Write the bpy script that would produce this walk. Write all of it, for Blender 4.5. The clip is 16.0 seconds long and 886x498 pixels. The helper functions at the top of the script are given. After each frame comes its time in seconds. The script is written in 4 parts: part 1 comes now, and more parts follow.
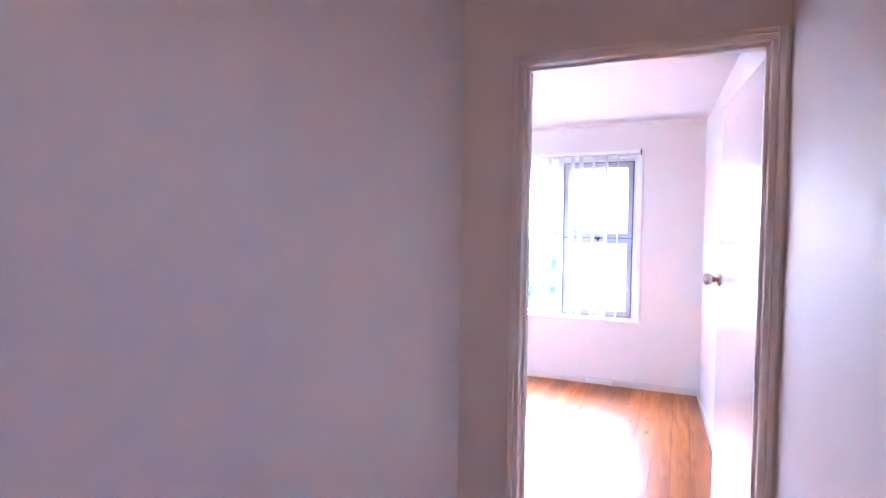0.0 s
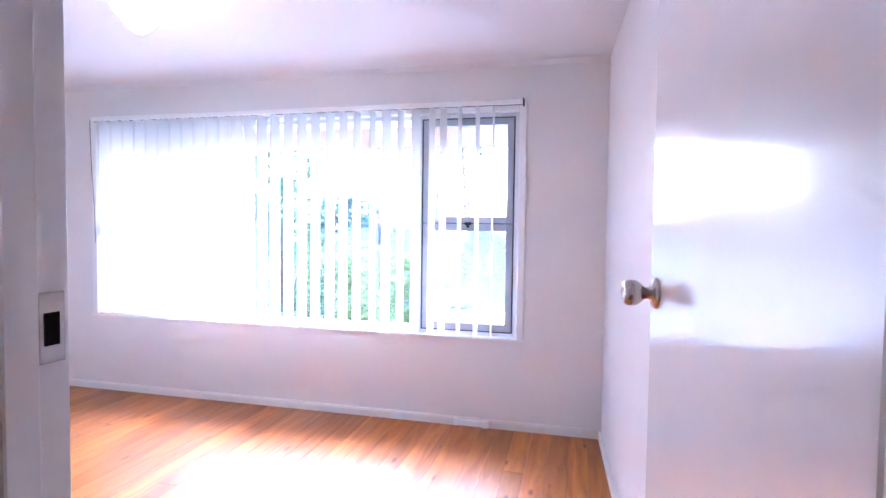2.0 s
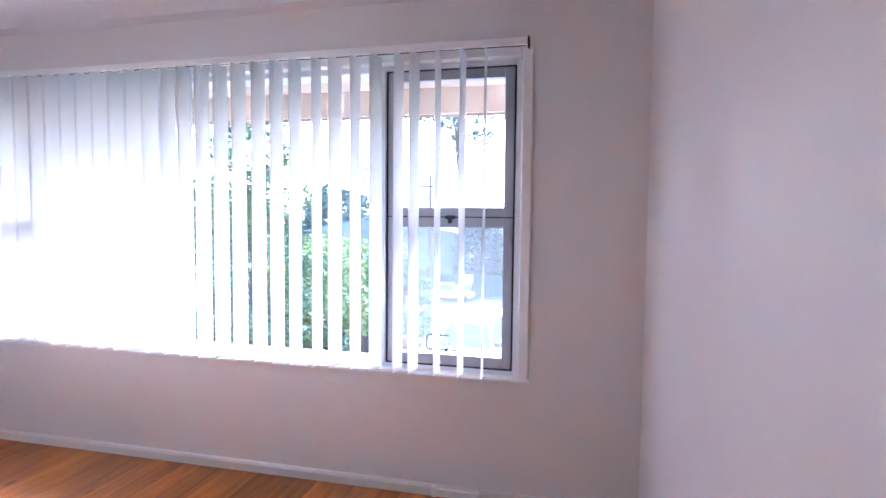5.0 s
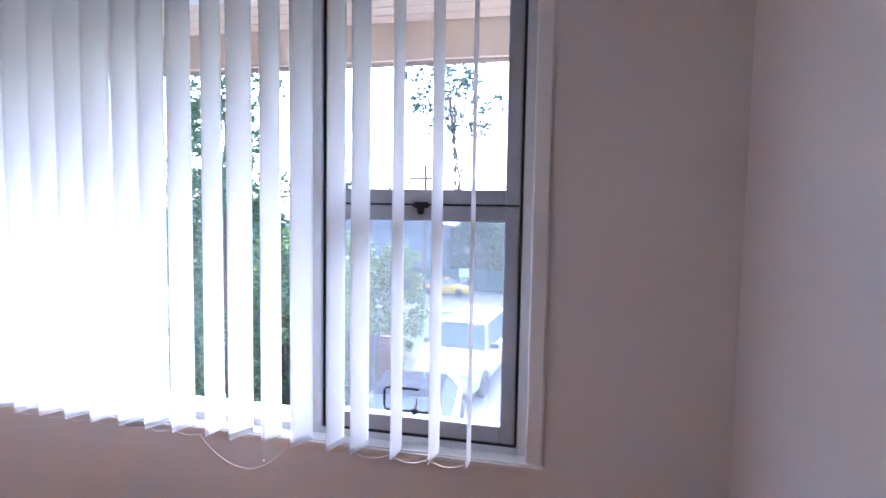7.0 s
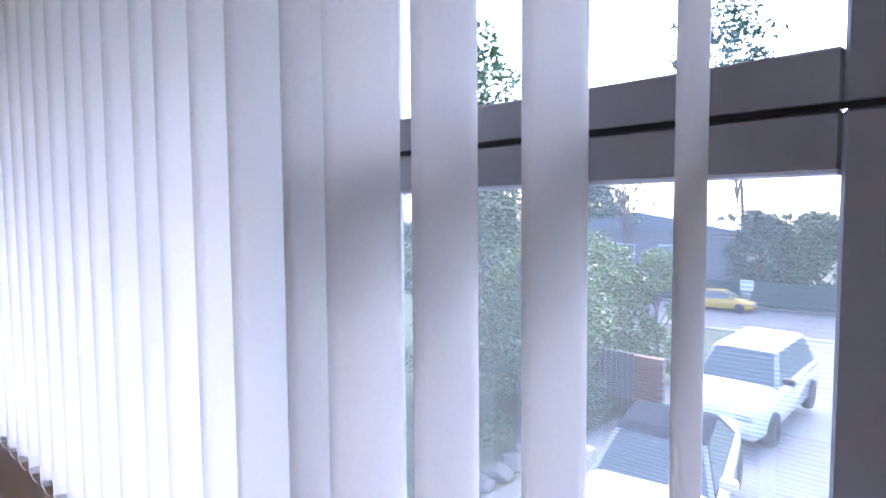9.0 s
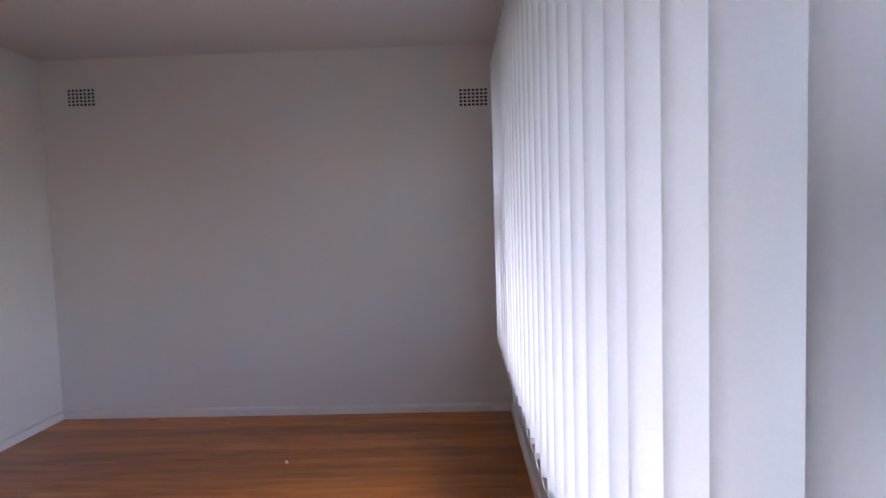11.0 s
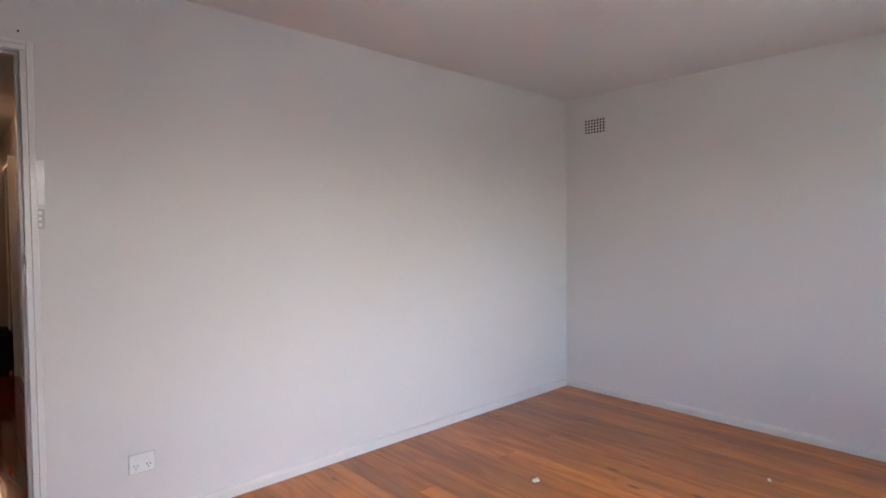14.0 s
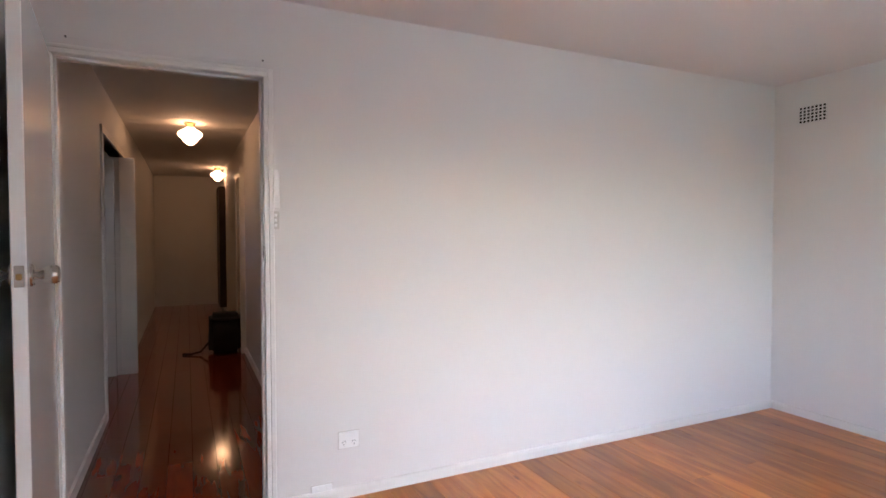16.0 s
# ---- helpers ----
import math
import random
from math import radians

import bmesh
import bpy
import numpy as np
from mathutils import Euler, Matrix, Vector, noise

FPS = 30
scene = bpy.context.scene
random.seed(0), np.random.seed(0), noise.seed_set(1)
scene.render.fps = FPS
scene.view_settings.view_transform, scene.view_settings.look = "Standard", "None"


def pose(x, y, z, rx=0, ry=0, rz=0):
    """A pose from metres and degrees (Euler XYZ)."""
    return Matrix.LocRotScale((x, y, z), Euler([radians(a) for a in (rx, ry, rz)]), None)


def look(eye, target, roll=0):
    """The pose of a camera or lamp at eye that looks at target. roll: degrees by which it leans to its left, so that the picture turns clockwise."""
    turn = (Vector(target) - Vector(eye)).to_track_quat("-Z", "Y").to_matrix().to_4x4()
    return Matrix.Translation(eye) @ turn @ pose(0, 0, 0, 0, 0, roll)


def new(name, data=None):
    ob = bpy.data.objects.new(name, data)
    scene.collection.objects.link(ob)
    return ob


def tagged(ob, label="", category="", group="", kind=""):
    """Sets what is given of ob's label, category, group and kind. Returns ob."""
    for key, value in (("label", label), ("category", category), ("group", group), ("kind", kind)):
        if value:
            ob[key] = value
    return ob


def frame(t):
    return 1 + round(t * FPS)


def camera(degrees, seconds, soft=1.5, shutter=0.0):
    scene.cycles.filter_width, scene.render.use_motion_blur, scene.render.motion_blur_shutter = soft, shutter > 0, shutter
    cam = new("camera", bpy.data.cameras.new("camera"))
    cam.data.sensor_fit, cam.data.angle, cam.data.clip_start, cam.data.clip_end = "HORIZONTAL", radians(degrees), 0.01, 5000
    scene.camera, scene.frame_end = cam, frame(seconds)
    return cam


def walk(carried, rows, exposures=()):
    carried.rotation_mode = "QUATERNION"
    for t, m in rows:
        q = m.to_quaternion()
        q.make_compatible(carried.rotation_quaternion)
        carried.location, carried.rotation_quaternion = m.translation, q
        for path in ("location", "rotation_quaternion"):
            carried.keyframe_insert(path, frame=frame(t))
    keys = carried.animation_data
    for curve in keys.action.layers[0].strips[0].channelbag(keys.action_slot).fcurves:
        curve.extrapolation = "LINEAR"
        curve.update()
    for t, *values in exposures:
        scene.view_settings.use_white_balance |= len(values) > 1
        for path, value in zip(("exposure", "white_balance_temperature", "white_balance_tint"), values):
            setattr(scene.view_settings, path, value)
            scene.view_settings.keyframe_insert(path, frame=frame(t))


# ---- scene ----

# ---- camera ----
cam = camera(78.3, 16.0, 1.6)
PATH = [
    (0, 4.275, -2.164, 1.443, 23.56, -2.09, 0.81),
    (0.5, 4.312, -1.739, 1.412, 19.83, -2.06, 1.07),
    (1, 4.327, -1.262, 1.403, 16.55, -2.00, 0.84),
    (1.5, 4.343, -0.874, 1.373, 14.71, -2.35, 0.69),
    (2, 4.285, -0.497, 1.359, 13.88, -2.38, 0.73),
    (2.5, 4.216, -0.248, 1.354, 13.10, -2.31, 0.76),
    (3, 4.186, -0.029, 1.352, 12.96, -2.60, 0.76),
    (3.5, 4.202, 0.144, 1.377, 13.76, -2.78, 0.91),
    (6, 4.027, 0.919, 1.376, 12.92, -3.47, 0.52),
    (6.5, 3.978, 1.188, 1.366, 12.66, -3.28, 0.76),
    (7, 4.005, 1.515, 1.362, 13.00, -3.99, 0.99),
    (7.5, 4.010, 1.773, 1.335, 14.70, -3.35, 1.10),
    (8, 3.981, 2.111, 1.322, 18.17, -2.58, 1.26),
    (8.5, 3.941, 2.376, 1.297, 24.85, -1.54, 0.07),
    (8.8, 3.895, 2.529, 1.297, 32.86, -2.72, -0.30),
    (9, 3.854, 2.619, 1.297, 40.12, -3.47, -0.38),
    (9.2, 3.789, 2.722, 1.298, 49.48, -4.17, -1.12),
    (9.5, 3.690, 2.763, 1.297, 57.84, -3.85, -1.52),
    (9.7, 3.654, 2.749, 1.303, 62.73, -3.54, -1.39),
    (10, 3.609, 2.737, 1.329, 69.49, -3.73, -1.39),
    (12.5, 3.753, 2.859, 1.271, 121.06, -1.45, -1.04),
    (13, 3.823, 2.807, 1.311, 127.99, -1.68, -0.86),
    (13.5, 3.890, 2.808, 1.339, 133.25, -1.77, -0.70),
    (14, 3.941, 2.750, 1.339, 137.70, -1.87, -0.47),
    (14.5, 3.979, 2.714, 1.343, 143.07, -1.92, -0.47),
    (15, 4.021, 2.692, 1.349, 147.01, -1.97, -0.16),
    (15.5, 4.037, 2.682, 1.361, 150.73, -2.09, 0.13),
    (16, 4.044, 2.683, 1.338, 154.78, -1.63, -0.09),
]
EXPOSURES = [
    (0, 5.78, 4700, 31), (0.6, 5.6, 4690, 30), (1.5, 5.2, 4720, 28), (2.5, 4.7, 4720, 24.5), (3.5, 4.42, 4880, 23),
    (6, 3.78, 5060, 22), (8, 3.1, 5100, 20), (9, 2.9, 5180, 21), (10, 2.6, 5400, 22), (12.5, 3.08, 5480, 16), (14, 3.48, 5500, 12.5), (16, 3.88, 5560, 11.5),
]
walk(cam, [(t, pose(x, y, z, 90 + p, 0, w) @ pose(0, 0, 0, 0, 0, r)) for t, x, y, z, w, p, r in PATH], EXPOSURES)

# ---- sky and sun ----
world = bpy.data.worlds.new("sky")
scene.world = world
world.use_nodes = True
wn = world.node_tree.nodes
sky = wn.new("ShaderNodeTexSky")
sky.sky_type = "NISHITA"
sky.sun_disc = False
sky.sun_elevation, sky.sun_rotation = radians(44), radians(-9)
sky.dust_density, sky.air_density = 3.0, 1.0
world.node_tree.links.new(sky.outputs[0], wn["Background"].inputs[0])
wn["Background"].inputs[1].default_value = 0.15
sun = new("sun", bpy.data.lights.new("sun", "SUN"))
sun.data.energy, sun.data.angle, sun.data.color = 0.65, radians(40), (1, 0.98, 0.95)
sun.matrix_world = look((-3.2, 20, 19.6), (0, 0, 0))

# ---- materials ----


def mat(name, colour, rough=0.6, metal=0.0, vary=0.06, scale=3.0, fine=60.0, bump=0.05, spec=0.5, island=0.0, coat=0.0):
    """Paint, metal, plastic or cloth: a base colour with broad stains, a fine grain and a slight relief."""
    m = bpy.data.materials.new(name)
    m.use_nodes = True
    t = m.node_tree
    n, k = t.nodes, t.links.new
    b = n["Principled BSDF"]
    b.inputs["Roughness"].default_value, b.inputs["Metallic"].default_value = rough, metal
    b.inputs["Specular IOR Level"].default_value, b.inputs["Coat Weight"].default_value = spec, coat
    b.inputs["Coat Roughness"].default_value = 0.08
    co = n.new("ShaderNodeTexCoord")
    big, small = n.new("ShaderNodeTexNoise"), n.new("ShaderNodeTexNoise")
    big.inputs["Scale"].default_value, small.inputs["Scale"].default_value = scale, fine
    big.inputs["Detail"].default_value = 4
    k(co.outputs["Object"], big.inputs["Vector"])
    k(co.outputs["Object"], small.inputs["Vector"])
    mix = n.new("ShaderNodeMix")
    mix.data_type = "RGBA"
    mix.inputs[6].default_value = (*[c * (1 - vary * 1.6) for c in colour], 1)
    mix.inputs[7].default_value = (*[min(1, c * (1 + vary)) for c in colour], 1)
    add = n.new("ShaderNodeMath")
    add.operation = "MULTIPLY_ADD"
    add.inputs[1].default_value, add.inputs[2].default_value = 0.3, 0.0
    k(small.outputs["Fac"], add.inputs[0])
    add2 = n.new("ShaderNodeMath")
    add2.operation = "MULTIPLY_ADD"
    add2.inputs[1].default_value = 0.7
    k(big.outputs["Fac"], add2.inputs[0])
    k(add.outputs[0], add2.inputs[2])
    fac = add2.outputs[0]
    if island:
        geo = n.new("ShaderNodeNewGeometry")
        a3 = n.new("ShaderNodeMath")
        a3.operation = "MULTIPLY_ADD"
        a3.inputs[1].default_value = island
        k(geo.outputs["Random Per Island"], a3.inputs[0])
        k(fac, a3.inputs[2])
        fac = a3.outputs[0]
    k(fac, mix.inputs[0])
    k(mix.outputs[2], b.inputs["Base Color"])
    bp = n.new("ShaderNodeBump")
    bp.inputs["Strength"].default_value, bp.inputs["Distance"].default_value = bump, 0.01
    k(add2.outputs[0], bp.inputs["Height"])
    k(bp.outputs[0], b.inputs["Normal"])
    return m


def timber(name, dark, light, rough, coat):
    """Polished boards: grain along y, knots, each board of its own tone."""
    m = bpy.data.materials.new(name)
    m.use_nodes = True
    t = m.node_tree
    n, k = t.nodes, t.links.new
    b = n["Principled BSDF"]
    b.inputs["Roughness"].default_value = rough
    b.inputs["Coat Weight"].default_value, b.inputs["Coat Roughness"].default_value = coat, 0.12
    co, info = n.new("ShaderNodeTexCoord"), n.new("ShaderNodeObjectInfo")
    shift = n.new("ShaderNodeVectorMath")
    shift.operation = "MULTIPLY_ADD"
    shift.inputs[1].default_value = (1, 1, 1)
    cmb = n.new("ShaderNodeCombineXYZ")
    mul = n.new("ShaderNodeMath")
    mul.operation = "MULTIPLY"
    mul.inputs[1].default_value = 37.0
    k(info.outputs["Random"], mul.inputs[0])
    k(mul.outputs[0], cmb.inputs[0])
    k(mul.outputs[0], cmb.inputs[1])
    k(co.outputs["Object"], shift.inputs[0])
    k(cmb.outputs[0], shift.inputs[2])
    st = n.new("ShaderNodeMapping")
    st.inputs["Scale"].default_value = (8, 0.9, 1)
    k(shift.outputs[0], st.inputs[0])
    grain = n.new("ShaderNodeTexNoise")
    grain.inputs["Scale"].default_value, grain.inputs["Detail"].default_value, grain.inputs["Distortion"].default_value = 2.2, 6, 0.8
    k(st.outputs[0], grain.inputs["Vector"])
    ramp = n.new("ShaderNodeValToRGB")
    ramp.color_ramp.elements[0].position, ramp.color_ramp.elements[1].position = 0.28, 0.76
    ramp.color_ramp.elements[0].color, ramp.color_ramp.elements[1].color = (*dark, 1), (*light, 1)
    k(grain.outputs["Fac"], ramp.inputs[0])
    tone = n.new("ShaderNodeHueSaturation")
    rng = n.new("ShaderNodeMapRange")
    rng.inputs[3].default_value, rng.inputs[4].default_value = 0.74, 1.26
    k(info.outputs["Random"], rng.inputs[0])
    k(rng.outputs[0], tone.inputs["Value"])
    k(ramp.outputs[0], tone.inputs["Color"])
    kn = n.new("ShaderNodeTexVoronoi")
    km = n.new("ShaderNodeMapping")
    km.inputs["Scale"].default_value = (7.0, 2.6, 1)
    k(shift.outputs[0], km.inputs[0])
    k(km.outputs[0], kn.inputs["Vector"])
    kn.inputs["Scale"].default_value = 1.0
    kr = n.new("ShaderNodeValToRGB")
    kr.color_ramp.elements[0].position, kr.color_ramp.elements[1].position = 0.05, 0.13
    kr.color_ramp.elements[0].color, kr.color_ramp.elements[1].color = (1, 1, 1, 1), (0, 0, 0, 1)
    k(kn.outputs["Distance"], kr.inputs[0])
    mix = n.new("ShaderNodeMix")
    mix.data_type = "RGBA"
    mix.inputs[7].default_value = (dark[0] * 0.45, dark[1] * 0.4, dark[2] * 0.35, 1)
    k(kr.outputs[0], mix.inputs[0])
    k(tone.outputs[0], mix.inputs[6])
    k(mix.outputs[2], b.inputs["Base Color"])
    bp = n.new("ShaderNodeBump")
    bp.inputs["Strength"].default_value, bp.inputs["Distance"].default_value = 0.02, 0.004
    k(grain.outputs["Fac"], bp.inputs["Height"])
    k(bp.outputs[0], b.inputs["Normal"])
    return m


def glass(name, tint=(1, 1, 1), gloss=0.08):
    """Thin clear pane: straight-through light and a weak mirror."""
    m = bpy.data.materials.new(name)
    m.use_nodes = True
    t = m.node_tree
    n = t.nodes
    n.remove(n["Principled BSDF"])
    a, g, mx = n.new("ShaderNodeBsdfTransparent"), n.new("ShaderNodeBsdfGlossy"), n.new("ShaderNodeMixShader")
    a.inputs[0].default_value = (*tint, 1)
    g.inputs["Roughness"].default_value = 0.02
    mx.inputs[0].default_value = gloss
    t.links.new(a.outputs[0], mx.inputs[1])
    t.links.new(g.outputs[0], mx.inputs[2])
    t.links.new(mx.outputs[0], n["Material Output"].inputs[0])
    return m


def cloth(name, colour, through_light):
    """Fabric that lets some light through."""
    m = bpy.data.materials.new(name)
    m.use_nodes = True
    t = m.node_tree
    n, k = t.nodes, t.links.new
    n.remove(n["Principled BSDF"])
    d, tr, mx = n.new("ShaderNodeBsdfDiffuse"), n.new("ShaderNodeBsdfTranslucent"), n.new("ShaderNodeMixShader")
    co, w = n.new("ShaderNodeTexCoord"), n.new("ShaderNodeTexNoise")
    w.inputs["Scale"].default_value = 220
    k(co.outputs["Object"], w.inputs["Vector"])
    r = n.new("ShaderNodeValToRGB")
    r.color_ramp.elements[0].color = (*[c * 0.93 for c in colour], 1)
    r.color_ramp.elements[1].color = (*colour, 1)
    k(w.outputs["Fac"], r.inputs[0])
    k(r.outputs[0], d.inputs[0])
    k(r.outputs[0], tr.inputs[0])
    mx.inputs[0].default_value = through_light
    k(d.outputs[0], mx.inputs[1])
    k(tr.outputs[0], mx.inputs[2])
    k(mx.outputs[0], n["Material Output"].inputs[0])
    return m


def glow(name, colour, strength):
    m = bpy.data.materials.new(name)
    m.use_nodes = True
    b = m.node_tree.nodes["Principled BSDF"]
    b.inputs["Base Color"].default_value = (0.9, 0.87, 0.8, 1)
    b.inputs["Roughness"].default_value = 0.25
    b.inputs["Emission Color"].default_value, b.inputs["Emission Strength"].default_value = (*colour, 1), strength
    return m


WALL = mat("wall_paint", (0.76, 0.745, 0.72), 0.55, vary=0.03, scale=1.2, fine=90, bump=0.04)
CEIL = mat("ceiling_paint", (0.72, 0.70, 0.685), 0.75, vary=0.03, scale=1.0, fine=70, bump=0.05)
TRIM = mat("gloss_trim_paint", (0.82, 0.81, 0.78), 0.28, vary=0.05, scale=6, fine=40, bump=0.04)
DOORPAINT = mat("gloss_door_paint", (0.82, 0.81, 0.79), 0.16, vary=0.02, scale=2, fine=25, bump=0.02, coat=0.3)
BOARD = timber("polished_pine", (0.29, 0.078, 0.011), (0.56, 0.205, 0.034), 0.3, 0.06)
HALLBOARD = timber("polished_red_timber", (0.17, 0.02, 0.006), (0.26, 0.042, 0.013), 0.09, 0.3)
ALU = mat("grey_aluminium", (0.42, 0.45, 0.50), 0.45, 0.35, vary=0.08, scale=8, fine=120)
ALUW = mat("white_frame_paint", (0.72, 0.74, 0.76), 0.4, vary=0.05, scale=6)
RUBBER = mat("black_rubber", (0.015, 0.015, 0.018), 0.6)
NICKEL = mat("brushed_nickel", (0.52, 0.49, 0.45), 0.24, 1.0, vary=0.08, scale=20, fine=200, bump=0.02)
BRASS = mat("aged_brass", (0.42, 0.27, 0.10), 0.35, 1.0, vary=0.15, scale=14)
PLASTIC = mat("white_plastic", (0.86, 0.86, 0.84), 0.35, vary=0.03, scale=10)
SKIRT = mat("skirting_paint", (0.755, 0.735, 0.70), 0.6, vary=0.06, scale=5, fine=40, bump=0.04)
GREYPLASTIC = mat("grey_plastic", (0.60, 0.58, 0.54), 0.4, vary=0.06, scale=20)
# Near-black: colour of dark things, and painted shade for holes and slots.
DARK = mat("dark_recess", (0.008, 0.007, 0.006), 0.9, spec=0.1)
GREYHOLE = mat("socket_slot", (0.06, 0.06, 0.06), 0.6)
BAG = mat("black_fabric", (0.018, 0.018, 0.021), 0.75, vary=0.3, scale=14, fine=300, bump=0.3)
PAPER = mat("crumpled_paper", (0.78, 0.76, 0.72), 0.8, vary=0.1, scale=40, bump=0.4)
SLAT = cloth("blind_fabric", (0.90, 0.895, 0.89), 0.30)
CHAIN = mat("white_cord", (0.75, 0.74, 0.72), 0.5)
GLASS = glass("window_glass", (0.97, 0.985, 0.98), 0.05)
def mesh_screen(name):
    """Insect mesh: thin grey strands with clear gaps between them."""
    m = bpy.data.materials.new(name)
    m.use_nodes = True
    t = m.node_tree
    n, k = t.nodes, t.links.new
    n.remove(n["Principled BSDF"])
    a, d, mx = n.new("ShaderNodeBsdfTransparent"), n.new("ShaderNodeBsdfTranslucent"), n.new("ShaderNodeMixShader")
    d.inputs[0].default_value = (0.13, 0.14, 0.15, 1)
    co, w, r = n.new("ShaderNodeTexCoord"), n.new("ShaderNodeTexWave"), n.new("ShaderNodeMapRange")
    w.bands_direction = "Z"
    w.inputs["Scale"].default_value = 70.0
    r.inputs[3].default_value, r.inputs[4].default_value = 0.14, 0.30
    k(co.outputs["Object"], w.inputs["Vector"])
    k(w.outputs["Fac"], r.inputs[0])
    k(r.outputs[0], mx.inputs[0])
    k(a.outputs[0], mx.inputs[1])
    k(d.outputs[0], mx.inputs[2])
    k(mx.outputs[0], n["Material Output"].inputs[0])
    return m


SCREEN = mesh_screen("insect_mesh")
OPAL = glow("lit_opal_glass", (1.0, 0.50, 0.22), 0.92)
ROOMOPAL = glow("lit_opal_glass_room", (1.0, 0.93, 0.82), 0.8)

# ---- building helpers ----


def obj(name, bm, material, smooth=False):
    me = bpy.data.meshes.new(name)
    bmesh.ops.recalc_face_normals(bm, faces=bm.faces)
    bm.to_mesh(me)
    bm.free()
    me.materials.append(material)
    if smooth:
        me.shade_smooth()
    return new(name, me)


def part(name, bm, material, parent, label="", smooth=False):
    ob = obj(name, bm, material, smooth)
    ob.parent = parent
    return tagged(ob, label)


def holder(name, label, category, x=0.0, y=0.0, z=0.0, kind="", group=""):
    ob = new(name)
    ob.location = (x, y, z)
    return tagged(ob, label, category, group, kind)


def block(a, b, bevel=0.0, bm=None, seg=1):
    bm = bm or bmesh.new()
    vs = [bm.verts.new((x, y, z)) for x in (a[0], b[0]) for y in (a[1], b[1]) for z in (a[2], b[2])]
    for f in ((0, 1, 3, 2), (4, 6, 7, 5), (0, 4, 5, 1), (2, 3, 7, 6), (0, 2, 6, 4), (1, 5, 7, 3)):
        bm.faces.new([vs[i] for i in f])
    if bevel:
        bmesh.ops.bevel(bm, geom=list({e for v in vs for e in v.link_edges}), offset=bevel, segments=seg, affect="EDGES", clamp_overlap=True)
    return bm


def slab(pts, z0, z1, bm=None):
    """A prism over a plan outline."""
    bm = bm or bmesh.new()
    lo, hi = [bm.verts.new((x, y, z0)) for x, y in pts], [bm.verts.new((x, y, z1)) for x, y in pts]
    n = len(pts)
    bm.faces.new(lo[::-1])
    bm.faces.new(hi)
    for i in range(n):
        bm.faces.new((lo[i], lo[(i + 1) % n], hi[(i + 1) % n], hi[i]))
    return bm


def side(pts, x0, x1, axis="x", bm=None):
    """A prism over an outline given in a standing plane: (y, z) pushed along x, or (x, z) along y."""
    bm = bm or bmesh.new()
    put = (lambda q, u, v: (q, u, v)) if axis == "x" else (lambda q, u, v: (u, q, v))
    lo, hi = [bm.verts.new(put(x0, *p)) for p in pts], [bm.verts.new(put(x1, *p)) for p in pts]
    n = len(pts)
    bm.faces.new(lo)
    bm.faces.new(hi[::-1])
    for i in range(n):
        bm.faces.new((lo[i], hi[i], hi[(i + 1) % n], lo[(i + 1) % n]))
    return bm


def lathe(profile, seg=24, axis="z", at=(0, 0, 0), bm=None):
    """A turned shape: (radius, height) pairs about an axis."""
    bm = bm or bmesh.new()
    rings = []
    for r, h in profile:
        ring = []
        for i in range(seg):
            a = 2 * math.pi * i / seg
            c, s = r * math.cos(a), r * math.sin(a)
            p = {"z": (c, s, h), "x": (h, c, s), "y": (c, h, s)}[axis]
            ring.append(bm.verts.new((at[0] + p[0], at[1] + p[1], at[2] + p[2])))
        rings.append(ring)
    for a, b in zip(rings, rings[1:]):
        for i in range(seg):
            bm.faces.new((a[i], a[(i + 1) % seg], b[(i + 1) % seg], b[i]))
    bm.faces.new(rings[0][::-1])
    bm.faces.new(rings[-1])
    return bm


def tube(points, r, seg=6, bm=None):
    """A round cord or limb through points; r is one radius or one for each point."""
    bm = bm or bmesh.new()
    pts = [Vector(p) for p in points]
    rs = r if isinstance(r, (list, tuple)) else [r] * len(pts)
    rings = []
    for i, p in enumerate(pts):
        d = (pts[min(i + 1, len(pts) - 1)] - pts[max(i - 1, 0)]).normalized()
        u = d.cross(Vector((0.31, 0.12, 0.94)))
        u = (u if u.length > 0.05 else d.cross(Vector((1, 0, 0)))).normalized()
        v = d.cross(u)
        rings.append([bm.verts.new(p + rs[i] * (math.cos(2 * math.pi * j / seg) * u + math.sin(2 * math.pi * j / seg) * v)) for j in range(seg)])
    for a, b in zip(rings, rings[1:]):
        for j in range(seg):
            bm.faces.new((a[j], a[(j + 1) % seg], b[(j + 1) % seg], b[j]))
    bm.faces.new(rings[0][::-1])
    bm.faces.new(rings[-1])
    return bm


def frame_bars(x0, x1, z0, z1, w, y0, y1, bevel=0.003, wb=None, wt=None):
    """The four bars of an upright rectangular frame, joined."""
    wb, wt = wb or w, wt or w
    bm = block((x0, y0, z0), (x0 + w, y1, z1), bevel)
    block((x1 - w, y0, z0), (x1, y1, z1), bevel, bm)
    block((x0 + w, y0, z0), (x1 - w, y1, z0 + wb), bevel, bm)
    block((x0 + w, y0, z1 - wt), (x1 - w, y1, z1), bevel, bm)
    return bm


def setting(name, bm, material, label="", category=""):
    return tagged(obj(name, bm, material), label, category, kind="structure")


# ---- room shell ----
YW, H = 3.115, 2.44
WX0, WX1, WZ0, WZ1 = 0.52, 3.90, 0.615, 2.12


def rx(y):
    """The window-to-door wall beside the door, slightly out of square."""
    return 4.46 + 0.05 * (YW - y)


def hl(y):
    return 3.455


def hr(y):
    return 4.585


